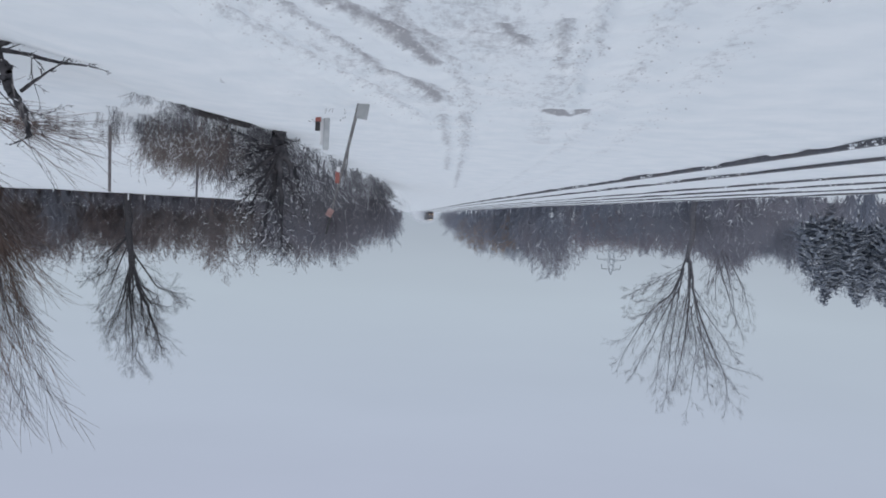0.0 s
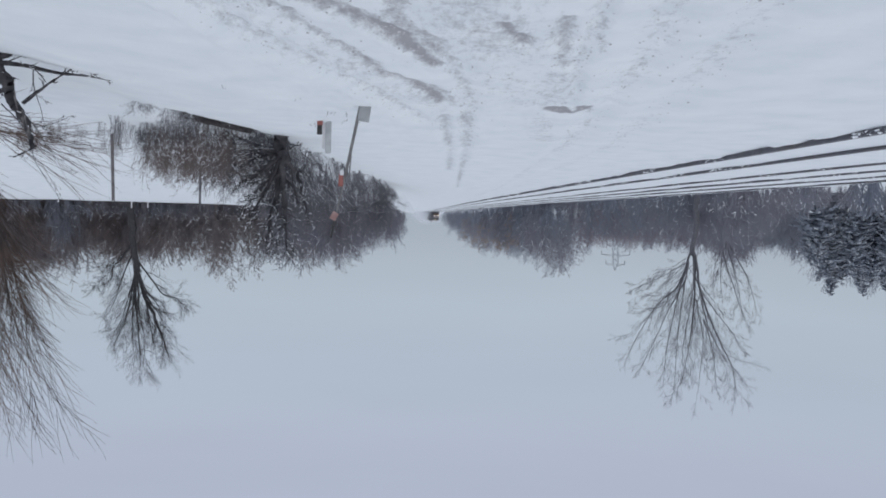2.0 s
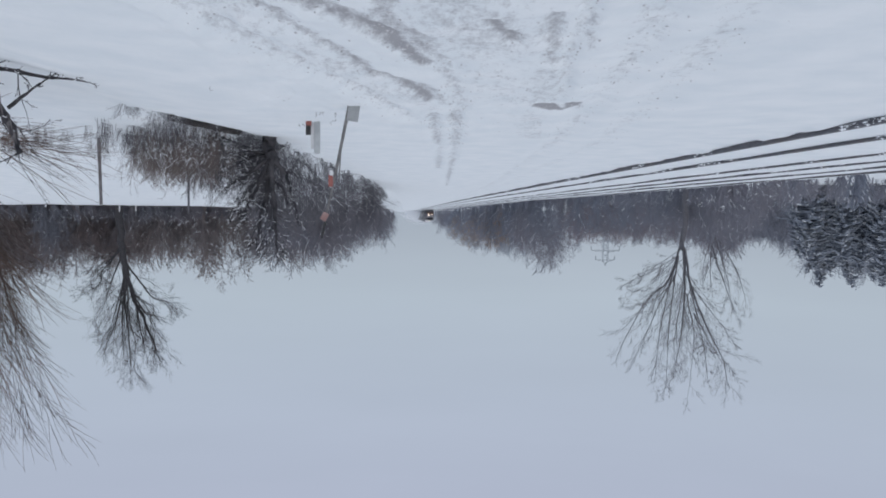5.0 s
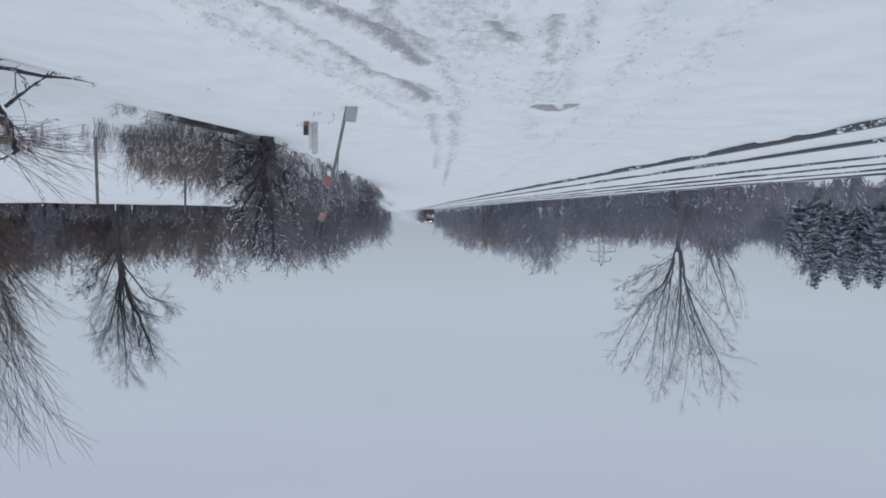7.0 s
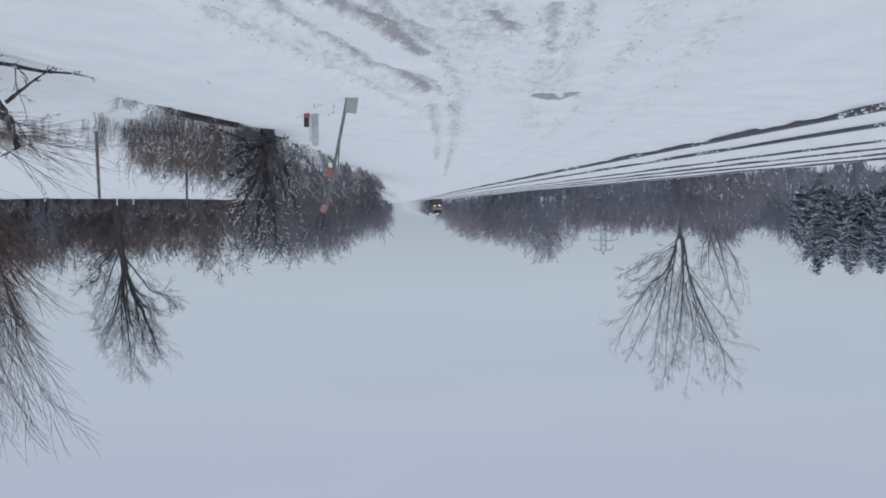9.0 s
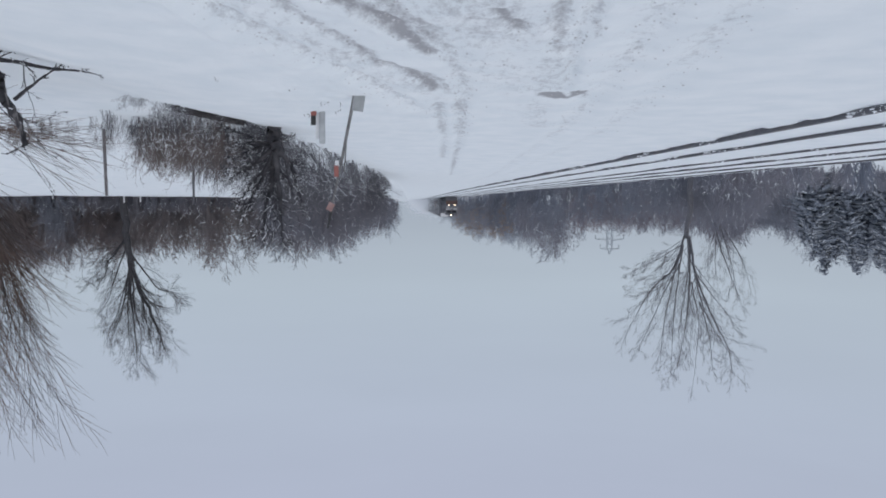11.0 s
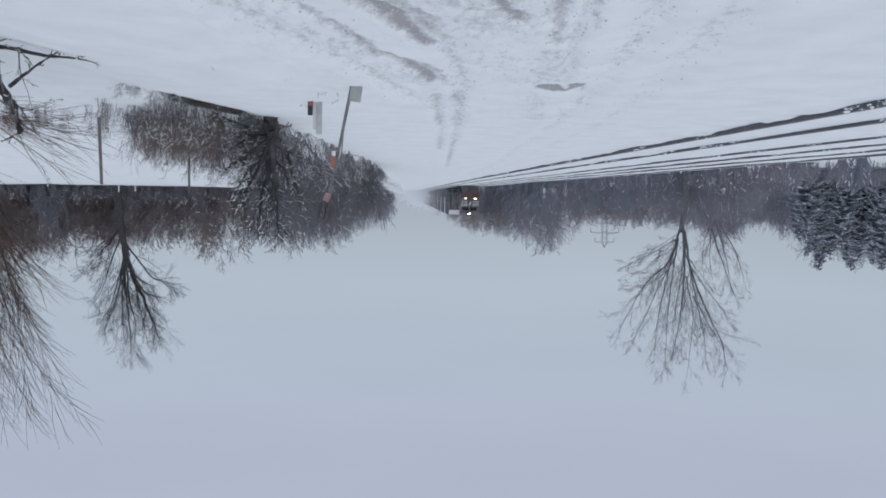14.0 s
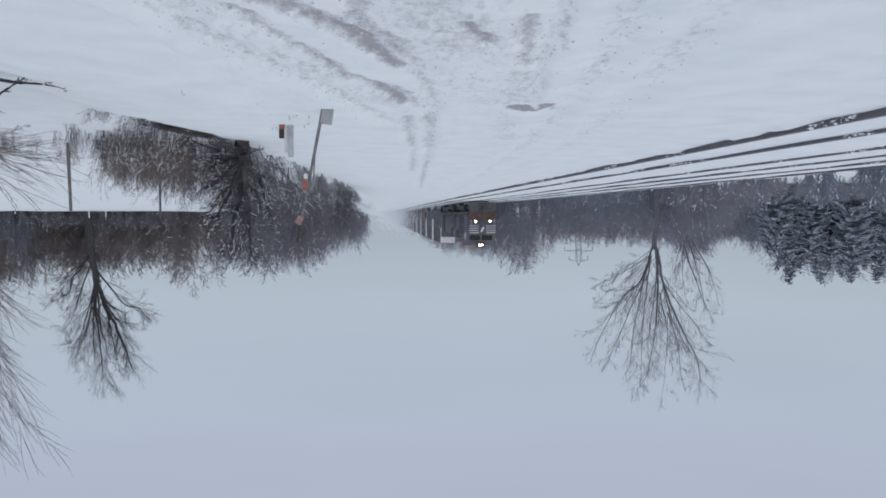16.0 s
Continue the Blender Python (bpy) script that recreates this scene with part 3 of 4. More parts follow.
# -- prototypes of smaller wood --
def proto(seed, h, stems, spread, levels=2, r=0.07, kids=(8, 6, 0), up=0.04, rmin=0.016, wob=0.09, seg=(6, 4, 2, 2), start=0.22):
    rng = random.Random(seed)
    S = []
    P = dict(levels=levels, seg=seg, wob=(wob, 0.12, 0.16), up=(up, up * 0.8, up * 0.5), taper=(0.2, 0.3, 0.4), kids=kids,
             ang=((18, 42), (20, 50), (20, 55)), lk=(0.40, 0.48, 0.5), rk=(0.5, 0.6), rmin=rmin)
    P["from"] = (start, 0.12)
    for k in range(stems):
        a, tl = rng.uniform(0, 6.283), radians(rng.uniform(0, spread))
        d = Vector((math.cos(a) * math.sin(tl), math.sin(a) * math.sin(tl), math.cos(tl)))
        grow(S, rng, Vector((rng.gauss(0, 0.12 * (stems > 1)), rng.gauss(0, 0.12 * (stems > 1)), 0)), d, h * (1.0 if k == 0 else rng.uniform(0.7, 1.0)), r * rng.uniform(0.6, 1), 0, P)
    return S


FAR_TREES = [proto(20 + i, 8.0, 1, 5, 3, 0.085, (14, 6, 4, 0), 0.035, 0.0165, 0.05, (6, 3, 2, 1)) for i in range(5)]
FAR_SHRUBS = [proto(40 + i, 4.0, 6, 22, 2, 0.042, (7, 5, 0), 0.04, 0.0185, 0.09, (4, 2, 1), 0.12) for i in range(5)]
LOW_SHRUBS = [proto(50 + i, 4.0, 6, 30, 1, 0.11, (8, 0), 0.03, 0.06, 0.1, (4, 2), 0.05) for i in range(4)]
BUSHES = [proto(60 + i, 2.2, 8, 50, 2, 0.024, (8, 6, 0), 0.012, 0.0048, 0.15, (5, 3, 1)) for i in range(5)]
FINE_SHRUBS = [proto(70 + i, 4.0, 7, 24, 2, 0.036, (7, 6, 0), 0.04, 0.015, 0.09, (4, 2, 1), 0.12) for i in range(5)]
STEMS = [proto(80 + i, 1.4, 12, 20, 1, 0.011, (5, 0), 0.0, 0.004, 0.09, (4, 2)) for i in range(4)]
WEEDS = [proto(90 + i, 1.0, 11, 16, 2, 0.008, (5, 2, 0), 0.0, 0.0034, 0.11, (4, 2, 1), 0.35) for i in range(5)]
FT = [wood_mesh(S, 5, 3, 0.06) for S in FAR_TREES]
FS = [wood_mesh(S, 3, 3, 9) for S in FAR_SHRUBS]
FN = [wood_mesh(S, 3, 3, 9) for S in FINE_SHRUBS]
LS = [wood_mesh(S, 3, 3, 9) for S in LOW_SHRUBS]
BU = [wood_mesh(S, 5, 3, 0.015) for S in BUSHES]
ST = [wood_mesh(S, 3, 3, 9) for S in STEMS]
WD = [wood_mesh(S, 3, 3, 9) for S in WEEDS]
WD_SN = [snow_twigs(S, 0.13, 65 + i, 0.8, 0.0065, 0.6) for i, S in enumerate(WEEDS)]
FS_SN = [snow_twigs(S, 0.03, 15 + i) for i, S in enumerate(FAR_SHRUBS)]
LS_SN = [snow_twigs(S, 0.06, 35 + i) for i, S in enumerate(LOW_SHRUBS)]
BU_SN = [snow_twigs([q for q in S if q[4] < 2], 0.52, 25 + i, 0.8, 0.006, 1.25) for i, S in enumerate(BUSHES)]
FN_SN = [snow_twigs(S, 0.025, 45 + i) for i, S in enumerate(FINE_SHRUBS)]


def thicket(name, label, spots, protos, material, snowp=None, seed=1):
    """spots: x, y, size, tall. Uncounted brush, one object with its lodged snow."""
    rg = random.Random(seed)
    pieces, sp = [], []
    for x, y, size, tall in spots:
        k, a = rg.randrange(len(protos)), rg.uniform(0, 6.283)
        z = float(land(x, y)) - 0.05
        pieces.append((moved(protos[k][0], x, y, z, a, size, tall), protos[k][1]))
        if snowp is not None:
            sp.append((moved(snowp[k][0], x, y, z, a, size, tall), snowp[k][1]))
    v, f = merge(pieces)
    ob = tagged(link_mesh(name, v, f, material), label, "brush", kind="stuff")
    if sp:
        v, f = merge(sp)
        tagged(link_mesh("snow", v, f, SNOW, ob, "snow lodged in the twigs"), kind="stuff")
    return ob


def scatter(seed, n, x0, x1, y0, y1, s0, s1, keep=None):
    rg = random.Random(seed)
    out = []
    while len(out) < n:
        x, y = rg.uniform(x0, x1), rg.uniform(y0, y1)
        if keep and not keep(x, y):
            continue
        out.append((x, y, rg.uniform(s0, s1), rg.uniform(0.85, 1.15)))
    return out


def edge(y):
    return float(np.interp(y, EDGE_Y, EDGE_X))


def skyline(seed, n, a0, a1, back, width, tops, full, low=0.7, side=-1, near=60.0, xmin=18.8):
    """Wood spread over bearings a0 to a1 off the line, its height following the skyline's rise over the eye (tops: bearing, rise)."""
    rg = random.Random(seed)
    out = []
    for i in range(n):
        a = a0 + (a1 - a0) * (i + rg.random()) / n
        y = max(xmin / a, near) + back + rg.uniform(0, width)
        x = side * a * y
        h = 1.55 + y * float(np.interp(a, [q[0] for q in tops], [q[1] for q in tops])) - float(land(x, y))
        out.append((x, y, h / full * rg.uniform(low, 1.0), rg.uniform(0.93, 1.05)))
    return out


LEFT_TOPS = ((0.02, 0.012), (0.049, 0.028), (0.075, 0.036), (0.105, 0.046), (0.14, 0.05), (0.175, 0.063), (0.21, 0.036), (0.29, 0.032), (0.34, 0.036), (0.389, 0.052), (0.41, 0.036), (0.44, 0.03), (0.47, 0.05), (0.52, 0.085), (0.62, 0.09))
RIGHT_TOPS = ((0.008, 0.008), (0.025, 0.036), (0.065, 0.048), (0.097, 0.066), (0.13, 0.05), (0.152, 0.046), (0.18, 0.06), (0.20, 0.09), (0.226, 0.094), (0.25, 0.062), (0.28, 0.066), (0.33, 0.055), (0.404, 0.07), (0.5, 0.075))
# woods beyond the tracks, paled by the haze in their bark colour
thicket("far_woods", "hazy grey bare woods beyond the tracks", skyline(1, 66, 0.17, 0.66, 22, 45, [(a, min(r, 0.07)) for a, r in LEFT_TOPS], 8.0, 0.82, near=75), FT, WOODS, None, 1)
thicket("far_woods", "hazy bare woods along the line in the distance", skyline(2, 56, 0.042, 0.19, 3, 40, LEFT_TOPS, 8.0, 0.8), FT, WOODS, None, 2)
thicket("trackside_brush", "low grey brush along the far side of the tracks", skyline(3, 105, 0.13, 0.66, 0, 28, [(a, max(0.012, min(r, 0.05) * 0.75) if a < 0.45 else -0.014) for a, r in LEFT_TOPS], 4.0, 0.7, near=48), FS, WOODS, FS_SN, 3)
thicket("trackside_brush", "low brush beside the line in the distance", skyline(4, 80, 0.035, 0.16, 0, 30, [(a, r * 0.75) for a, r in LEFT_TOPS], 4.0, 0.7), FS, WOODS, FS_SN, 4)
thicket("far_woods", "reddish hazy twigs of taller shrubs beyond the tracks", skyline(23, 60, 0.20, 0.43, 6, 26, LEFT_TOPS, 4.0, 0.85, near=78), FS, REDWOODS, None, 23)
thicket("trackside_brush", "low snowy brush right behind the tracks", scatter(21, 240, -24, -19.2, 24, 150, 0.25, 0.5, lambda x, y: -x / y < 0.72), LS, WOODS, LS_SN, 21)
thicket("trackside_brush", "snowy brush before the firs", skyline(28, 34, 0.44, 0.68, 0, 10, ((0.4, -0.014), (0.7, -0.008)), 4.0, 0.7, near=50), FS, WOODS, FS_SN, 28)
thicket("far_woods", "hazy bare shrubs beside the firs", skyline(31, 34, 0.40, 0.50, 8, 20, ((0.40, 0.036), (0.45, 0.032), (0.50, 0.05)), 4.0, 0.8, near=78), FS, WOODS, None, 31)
# woods on the bank beside the line and the hedgerow behind the field; BANKW carries painted haze
thicket("bank_brush", "dark snowy brush on the bank by the path", scatter(5, 70, 2.0, 9, 22.5, 60, 0.6, 1.1, lambda x, y: edge(y) + 0.5 < x < edge(y) + 2.6 + 0.03 * y and (y > 28 or x > 4.4)) + scatter(55, 40, 1.6, 4, 20.0, 60, 0.28, 0.5, lambda x, y: edge(y) + 0.05 < x < edge(y) + 0.5), BU, BARK, BU_SN, 5)
thicket("bank_brush", "dark low brush at the edge of the bank", scatter(15, 12, 2.5, 6, 14.9, 18.0, 0.10, 0.2, lambda x, y: edge(y) + 0.25 < x < edge(y) + 1.5 and abs(x - 3.1) > 0.6), BU, BARK, BU_SN, 15)
thicket("bank_brush", "twiggy snowy shrubs below the bank", scatter(56, 11, 3.2, 5.0, 19.8, 24.5, 0.4, 0.72, lambda x, y: 0.155 < x / y < 0.205) + scatter(58, 7, 4.4, 6.4, 21.5, 25, 0.55, 0.75, lambda x, y: 0.205 < x / y < 0.25) + scatter(57, 16, 2.7, 4.2, 18.6, 21.5, 0.16, 0.3, lambda x, y: edge(y) + 0.1 < x < edge(y) + 0.9 and abs(x - 2.98) > 0.3), BU, BARK, BU_SN, 56)
thicket("bank_grass", "dark dead grass hanging over the bank edge", scatter(24, 95, 2.6, 5.2, 14.7, 18.2, 0.07, 0.15, lambda x, y: edge(y) + 0.06 < x < edge(y) + 0.42 and abs(x - 3.05) > 0.25), ST, BARK, None, 24)


def bank_turf():
    """Frozen sods along the bank's broken lip, bare of snow."""
    rg = np.random.RandomState(52)
    P = []
    for y0, y1, n, hw in ((14.85, 17.9, 1300, 0.13),):
        y = rg.uniform(y0, y1, n)
        y = y[lattice_noise(y * 2.6, y * 0 + 3, 53) + 0.3 * rg.uniform(0, 1, n) > 0.66]
        sd = 0.10 + np.abs(rg.normal(0, hw, len(y))) * (1 - 0.6 * (y - y0) / (y1 - y0))
        x = np.interp(y, EDGE_Y, EDGE_X) + sd
        P.append(np.stack([x, y, land(x, y) + rg.uniform(-0.02, 0.10, len(y))], -1))
    v, f = clumps(np.concatenate(P), 0.034, 54, 0.8)
    tagged(link_mesh("bank_turf", v, f, SOIL), "dark frozen turf showing along the broken bank edge", "turf", kind="stuff")


bank_turf()
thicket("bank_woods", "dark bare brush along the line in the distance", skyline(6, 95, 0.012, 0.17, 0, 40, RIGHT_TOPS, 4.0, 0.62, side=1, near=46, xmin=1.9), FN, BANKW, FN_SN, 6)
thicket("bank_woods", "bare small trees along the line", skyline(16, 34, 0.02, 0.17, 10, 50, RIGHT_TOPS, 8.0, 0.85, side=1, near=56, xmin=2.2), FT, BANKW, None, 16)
thicket("hedgerow", "brown-grey bare hedgerow behind the snowy field", skyline(7, 150, 0.10, 0.62, 0, 12, [(0.1 + 0.02 * q, 0.048 + 0.03 * ((q * 7) % 5) / 4) for q in range(27)], 4.0, 0.62, side=1, near=88.5, xmin=4), FS, TWIG, FS_SN, 7)
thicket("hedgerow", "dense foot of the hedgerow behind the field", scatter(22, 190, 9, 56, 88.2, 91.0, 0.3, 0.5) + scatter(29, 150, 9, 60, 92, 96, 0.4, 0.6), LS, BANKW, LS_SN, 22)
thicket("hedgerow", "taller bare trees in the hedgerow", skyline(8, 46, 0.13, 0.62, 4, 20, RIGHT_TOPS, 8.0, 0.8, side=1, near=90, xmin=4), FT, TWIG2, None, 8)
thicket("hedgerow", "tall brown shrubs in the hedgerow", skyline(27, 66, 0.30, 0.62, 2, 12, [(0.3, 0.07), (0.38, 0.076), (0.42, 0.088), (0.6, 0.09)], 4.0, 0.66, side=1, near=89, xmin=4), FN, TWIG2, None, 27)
thicket("dry_stems", "brown dry weeds standing in snow", scatter(9, 38, 4.2, 7.2, 18.9, 24, 0.75, 1.45, lambda x, y: edge(y) + 1.3 < x and 0.215 < x / y < 0.312), WD, REED, WD_SN, 9)
thicket("dry_stems", "dark thin weed stems at the foot of the bank", scatter(19, 34, 4.6, 7.4, 17.5, 21, 0.3, 0.55, lambda x, y: edge(y) + 1.0 < x and 0.22 < x / y < 0.36), ST, BARK, None, 19)
thicket("dry_stems", "sparse dry weeds standing in snow", scatter(10, 30, 6.0, 12, 18.5, 23.5, 0.3, 0.7, lambda x, y: 0.28 < x / y < 0.48), WD, REED2, WD_SN, 10)
thicket("dry_stems", "fine snowy brush between the weeds and the stunted tree", scatter(18, 12, 3.2, 5.4, 19.4, 22.5, 0.35, 0.8, lambda x, y: edge(y) + 0.7 < x and 0.165 < x / y < 0.235), WD, BARK, WD_SN, 18)


# -- brown leafy oaks or beeches beside the line --
def leafy(label, x, y, h, seed):
    S = proto(seed, h, 3, 18, 3, 0.09, (9, 6, 4, 0), 0.03, 0.016)
    t = make_tree(label, x, y, S, WOODS)
    A, B, R0, R1, lv = arrays(S)
    pick = np.nonzero(lv >= 2)[0]
    rg = np.random.RandomState(seed)
    pick = rg.choice(pick, min(len(pick), 5000), replace=False)
    P = B[pick] + rg.normal(0, 0.15, (len(pick), 3))
    v, f = clumps(P, 0.125, seed, 0.7)
    tagged(link_mesh("leaves", v, f, LEAF, t, "clumps of dead brown leaves"), kind="stuff")


for k, (a, h) in enumerate(((0.066, 7.6), (0.075, 8.3), (0.086, 8.8), (0.097, 9.2), (0.108, 9.6), (0.122, 8.6))):
    yy = 19.5 / a + 2
    leafy("small tree holding brown dead leaves", -19.6, yy, h * yy / 190, 300 + k)


# -- snowy firs --
def fir(label, x, y, h, seed):
    t = tagged(new("fir_tree"), label, "tree", "firs beyond the tracks")
    t.location = (x, y, float(land(x, y)) - 0.1)
    rg = random.Random(seed)
    bm = bmesh.new()
    cyl(bm, (0, 0, 0), (0, 0, h), 0.16, 0.02, n=8)
    part("trunk", bm, BARK, t)
    S, z = [], 0.6
    while z < h - 0.15:
        reach = ((h - z) ** 0.8 * 0.46 + 0.16) * rg.uniform(0.8, 1.1)
        for k in range(rg.randint(9, 12)):
            a = rg.uniform(0, 6.283)
            L = reach * rg.uniform(0.65, 1.1)
            p = Vector((0, 0, z + rg.uniform(-0.3, 0.3)))
            d = Vector((math.cos(a), math.sin(a), rg.uniform(-0.2, 0.4)))
            for i in range(4):
                q = p + d.normalized() * L / 4
                S.append((p, q, 0.075 * (1 - i / 5), 0.06 * (1 - i / 5), i))
                for sgn in (-1, 1):
                    e = Vector((-d.y * sgn, d.x * sgn, -0.25)) * 0.6 + d * 0.6
                    S.append((q, q + e.normalized() * L * 0.32 * (1.1 - i * 0.2), 0.055, 0.025, 5))
                p, d = q, d - Vector((0, 0, 0.16))
        z += rg.uniform(0.17, 0.28)
    v, f = wood_mesh(S, 4, 4, 9)
    crown = link_mesh("crown", v, f, NEEDLE, t)
    v, f = snow_twigs([(a, b, r0 * 0.5, r1 * 0.5, k) for a, b, r0, r1, k in S if k in (2, 3, 5)], 0.08, seed, 1.6)
    tagged(link_mesh("snow", v, f, SNOW, crown, "snow lying on the boughs"), kind="stuff")


fir_rng = random.Random(61)
for k in range(22):
    fa = 0.484 + 0.155 * k / 21 + fir_rng.uniform(-0.004, 0.004)
    fy = fir_rng.uniform(64, 76) - 4 * (k % 2)
    rise = (0.090 if k in (4, 9, 15, 19) else fir_rng.uniform(0.062, 0.082)) if k > 1 else 0.055
    fir("dark fir tree dusted with snow beyond the tracks", -fa * fy, fy, 1.55 + rise * fy - float(land(-fa * fy, fy)), 400 + k)
fir("small dark fir tree far behind the woods", -50.5, 117, 5.8, 430)


# -- the stunted tree on the bank, the willow and the fallen limb --
BANK_LIMBS = [
    (0.05, ((0.05, 0.50), (0.67, 0.24), (1.17, 0.05), (1.45, -0.14))),
    (0.06, ((0.05, 0.57), (0.39, 0.85), (0.67, 1.04), (0.95, 1.23))),
    (0.055, ((0.02, 0.62), (0.25, 1.17), (0.44, 1.55), (0.53, 1.92))),
    (0.075, ((-0.02, 0.62), (0.07, 1.26), (0.25, 1.92), (0.35, 2.48))),
    (0.075, ((-0.05, 0.66), (-0.12, 1.40), (-0.21, 2.10), (-0.28, 2.66))),
    (0.06, ((-0.07, 0.57), (-0.35, 0.89), (-0.49, 1.40), (-0.58, 1.91))),
    (0.03, ((-0.09, 0.38), (-0.25, 0.31), (-0.42, 0.22))),
    (0.045, ((0.05, 0.48), (0.48, 0.58), (0.85, 0.86))),
    (0.045, ((0.0, 0.66), (0.21, 0.94), (0.67, 1.50), (0.90, 1.83))),
    (0.04, ((0.08, 0.42), (0.42, 0.40), (0.80, 0.52))),
]


def bank_tree():
    P = dict(levels=4, seg=(4, 7, 5, 4, 3), wob=(0.05, 0.12, 0.16, 0.2, 0.2), up=(0, 0.0, 0.02, 0.02, 0.0), taper=(0.7, 0.25, 0.3, 0.35, 0.4), kids=(0, 0, 6, 4, 0),
             ang=((20, 40), (25, 55), (25, 60), (25, 60)), lk=(1, 0.42, 0.5, 0.5), rk=(0.7, 0.55, 0.5, 0.6), rmin=0.005, reach=0.34, side=3, fan=(18, 50))
    P["from"] = (0.3, 0.15, 0.15)
    S = stem_tree(31, ((0.0, 0.0), (0.0, 0.3), (-0.01, 0.66)), 0.165, BANK_LIMBS, P, 0.8)
    make_tree("stunted dark tree with tangled snowy branches on the bank", 3.03, 18.9, S, WETBARK, 0.32, 7, 0.06)


def willow():
    rng = random.Random(12)
    S = []
    P = dict(levels=3, seg=(5, 10, 7, 4), wob=(0.04, 0.05, 0.06, 0.08), up=(0.02, 0.045, 0.015, -0.015), taper=(0.8, 0.16, 0.25, 0.4), kids=(0, 12, 10, 0),
             ang=((15, 30), (8, 24), (8, 28)), lk=(1, 0.58, 0.6), rk=(0.7, 0.36, 0.5), rmin=0.0042)
    P["from"] = (0.3, 0.12, 0.12)
    p, r = Vector((0, 0, 0)), 0.24
    for i in range(4):
        q = p + Vector((rng.gauss(0, 0.03), rng.gauss(0, 0.03), 0.3))
        S.append((p, q, r * (1.2 if i == 0 else 1), r * 0.95, 0))
        p, r = q, r * 0.95
    for k in range(30):
        a = k * 2.4 + rng.uniform(-0.3, 0.3)
        tl = radians(rng.uniform(4, 36))
        d = Vector((math.cos(a) * math.sin(tl), math.sin(a) * math.sin(tl), math.cos(tl)))
        grow(S, rng, p - Vector((0, 0, rng.uniform(0, 0.6))), d, rng.uniform(2.6, 3.9), r * rng.uniform(0.10, 0.22), 1, P)
    for k in range(9):
        a = rng.uniform(2.2, 4.1)
        d = Vector((math.cos(a), math.sin(a), rng.uniform(0.05, 0.6))).normalized()
        grow(S, rng, p - Vector((0, 0, rng.uniform(0.1, 0.7))), d, rng.uniform(1.6, 2.4), 0.011, 2, P)
    make_tree("bare willow with long arching orange-brown branches", 7.15, 13.0, S, WILLOW)


def fallen_limb():
    t = tagged(new("fallen_limb"), "dark broken limb lying over the snowy bank", "fallen branch")
    P = dict(levels=3, seg=(6, 5, 5, 3), wob=(0.07, 0.1, 0.09, 0.14), up=(0, 0.0, 0, 0), taper=(0.35, 0.3, 0.4, 0.5), kids=(0, 0, 3, 0), ang=((30, 60), (25, 55), (25, 50)), lk=(0.35, 0.45, 0.4), rk=(0.45, 0.5, 0.6), rmin=0.004, reach=0.22, fan=(20, 48))
    P["from"] = (0.45, 0.2)
    ground_z = float(land(5.15, 11.0))
    t.location = (5.15, 11.0, ground_z)

    def limb(name, pts, r, seed, kids, bow=0.0, rough=0.1, snow=0.25):
        S = []
        stem(S, random.Random(seed), [(x - 5.15, z - ground_z) for x, z in pts], r, P, kids, bow, 1)
        v, f = wood_mesh(S, 10, 4, 0.02)
        v = v + np.random.RandomState(seed).normal(0, min(r * rough, 0.006), v.shape)
        ob = link_mesh(name, v, f, WETBARK, t, smooth=True)
        v, f = snow_twigs([q for q in S if q[2] < 0.03], snow, seed, 0.8, 0.007)
        tagged(link_mesh("snow", v, f, SNOW, ob, "snow on the bark"), kind="stuff")
        return ob
    stick = limb("trunk", ((5.62, -0.75), (5.41, -0.20), (5.29, 0.09), (5.13, 0.38), (5.01, 0.67), (4.95, 0.88)), 0.105, 1, 7, 0.05, 0.14)
    bm = bmesh.new()
    rg = random.Random(5)
    for k in range(11):
        z = rg.uniform(0.2, 0.75)
        x = 5.24 - 0.36 * z - 5.15 + rg.uniform(-0.03, 0.03)
        cyl(bm, (x, -0.055 + rg.uniform(-0.01, 0.01), z - ground_z - 0.08), (x - 0.03, -0.065, z - ground_z + 0.07), 0.011, 0.002, n=5)
    part("splinters", bm, WOODP, stick, "pale torn splinters of wood")
    limb("stub", ((5.60, -0.28), (5.33, -0.33), (5.11, -0.41)), 0.075, 6, 2)
    limb("limb", ((5.45, -0.24), (5.07, -0.20), (4.60, -0.11), (4.28, -0.09), (4.05, -0.05)), 0.034, 2, 5, -0.05)
    side = limb("limb", ((5.08, 0.28), (4.83, 0.10), (4.60, -0.06), (4.38, -0.19)), 0.026, 3, 3, -0.08)
    limb("twig", ((4.95, -0.22), (4.93, 0.10), (4.83, 0.40), (4.78, 0.72)), 0.009, 4, 4)
    limb("twig", ((5.29, -0.23), (5.12, -0.31), (5.00, -0.33)), 0.010, 8, 2)
    limb("twig", ((5.10, 0.45), (4.90, 0.58), (4.60, 0.50), (4.45, 0.42)), 0.007, 9, 5)
    limb("twig", ((5.20, 0.25), (4.95, 0.55), (4.72, 0.90), (4.50, 1.25)), 0.008, 10, 5)
    limb("twig", ((5.35, 0.30), (5.05, 0.62), (4.90, 1.05), (4.60, 1.50)), 0.008, 11, 5)
    for k in range(6):
        x = 4.57 - 0.06 * k
        limb("twig", ((x, -0.10 - 0.01 * k), (x - 0.05, -0.20), (x - 0.12, -0.27 + 0.025 * k)), 0.006, 20 + k, 1)


bank_tree()
willow()
fallen_limb()


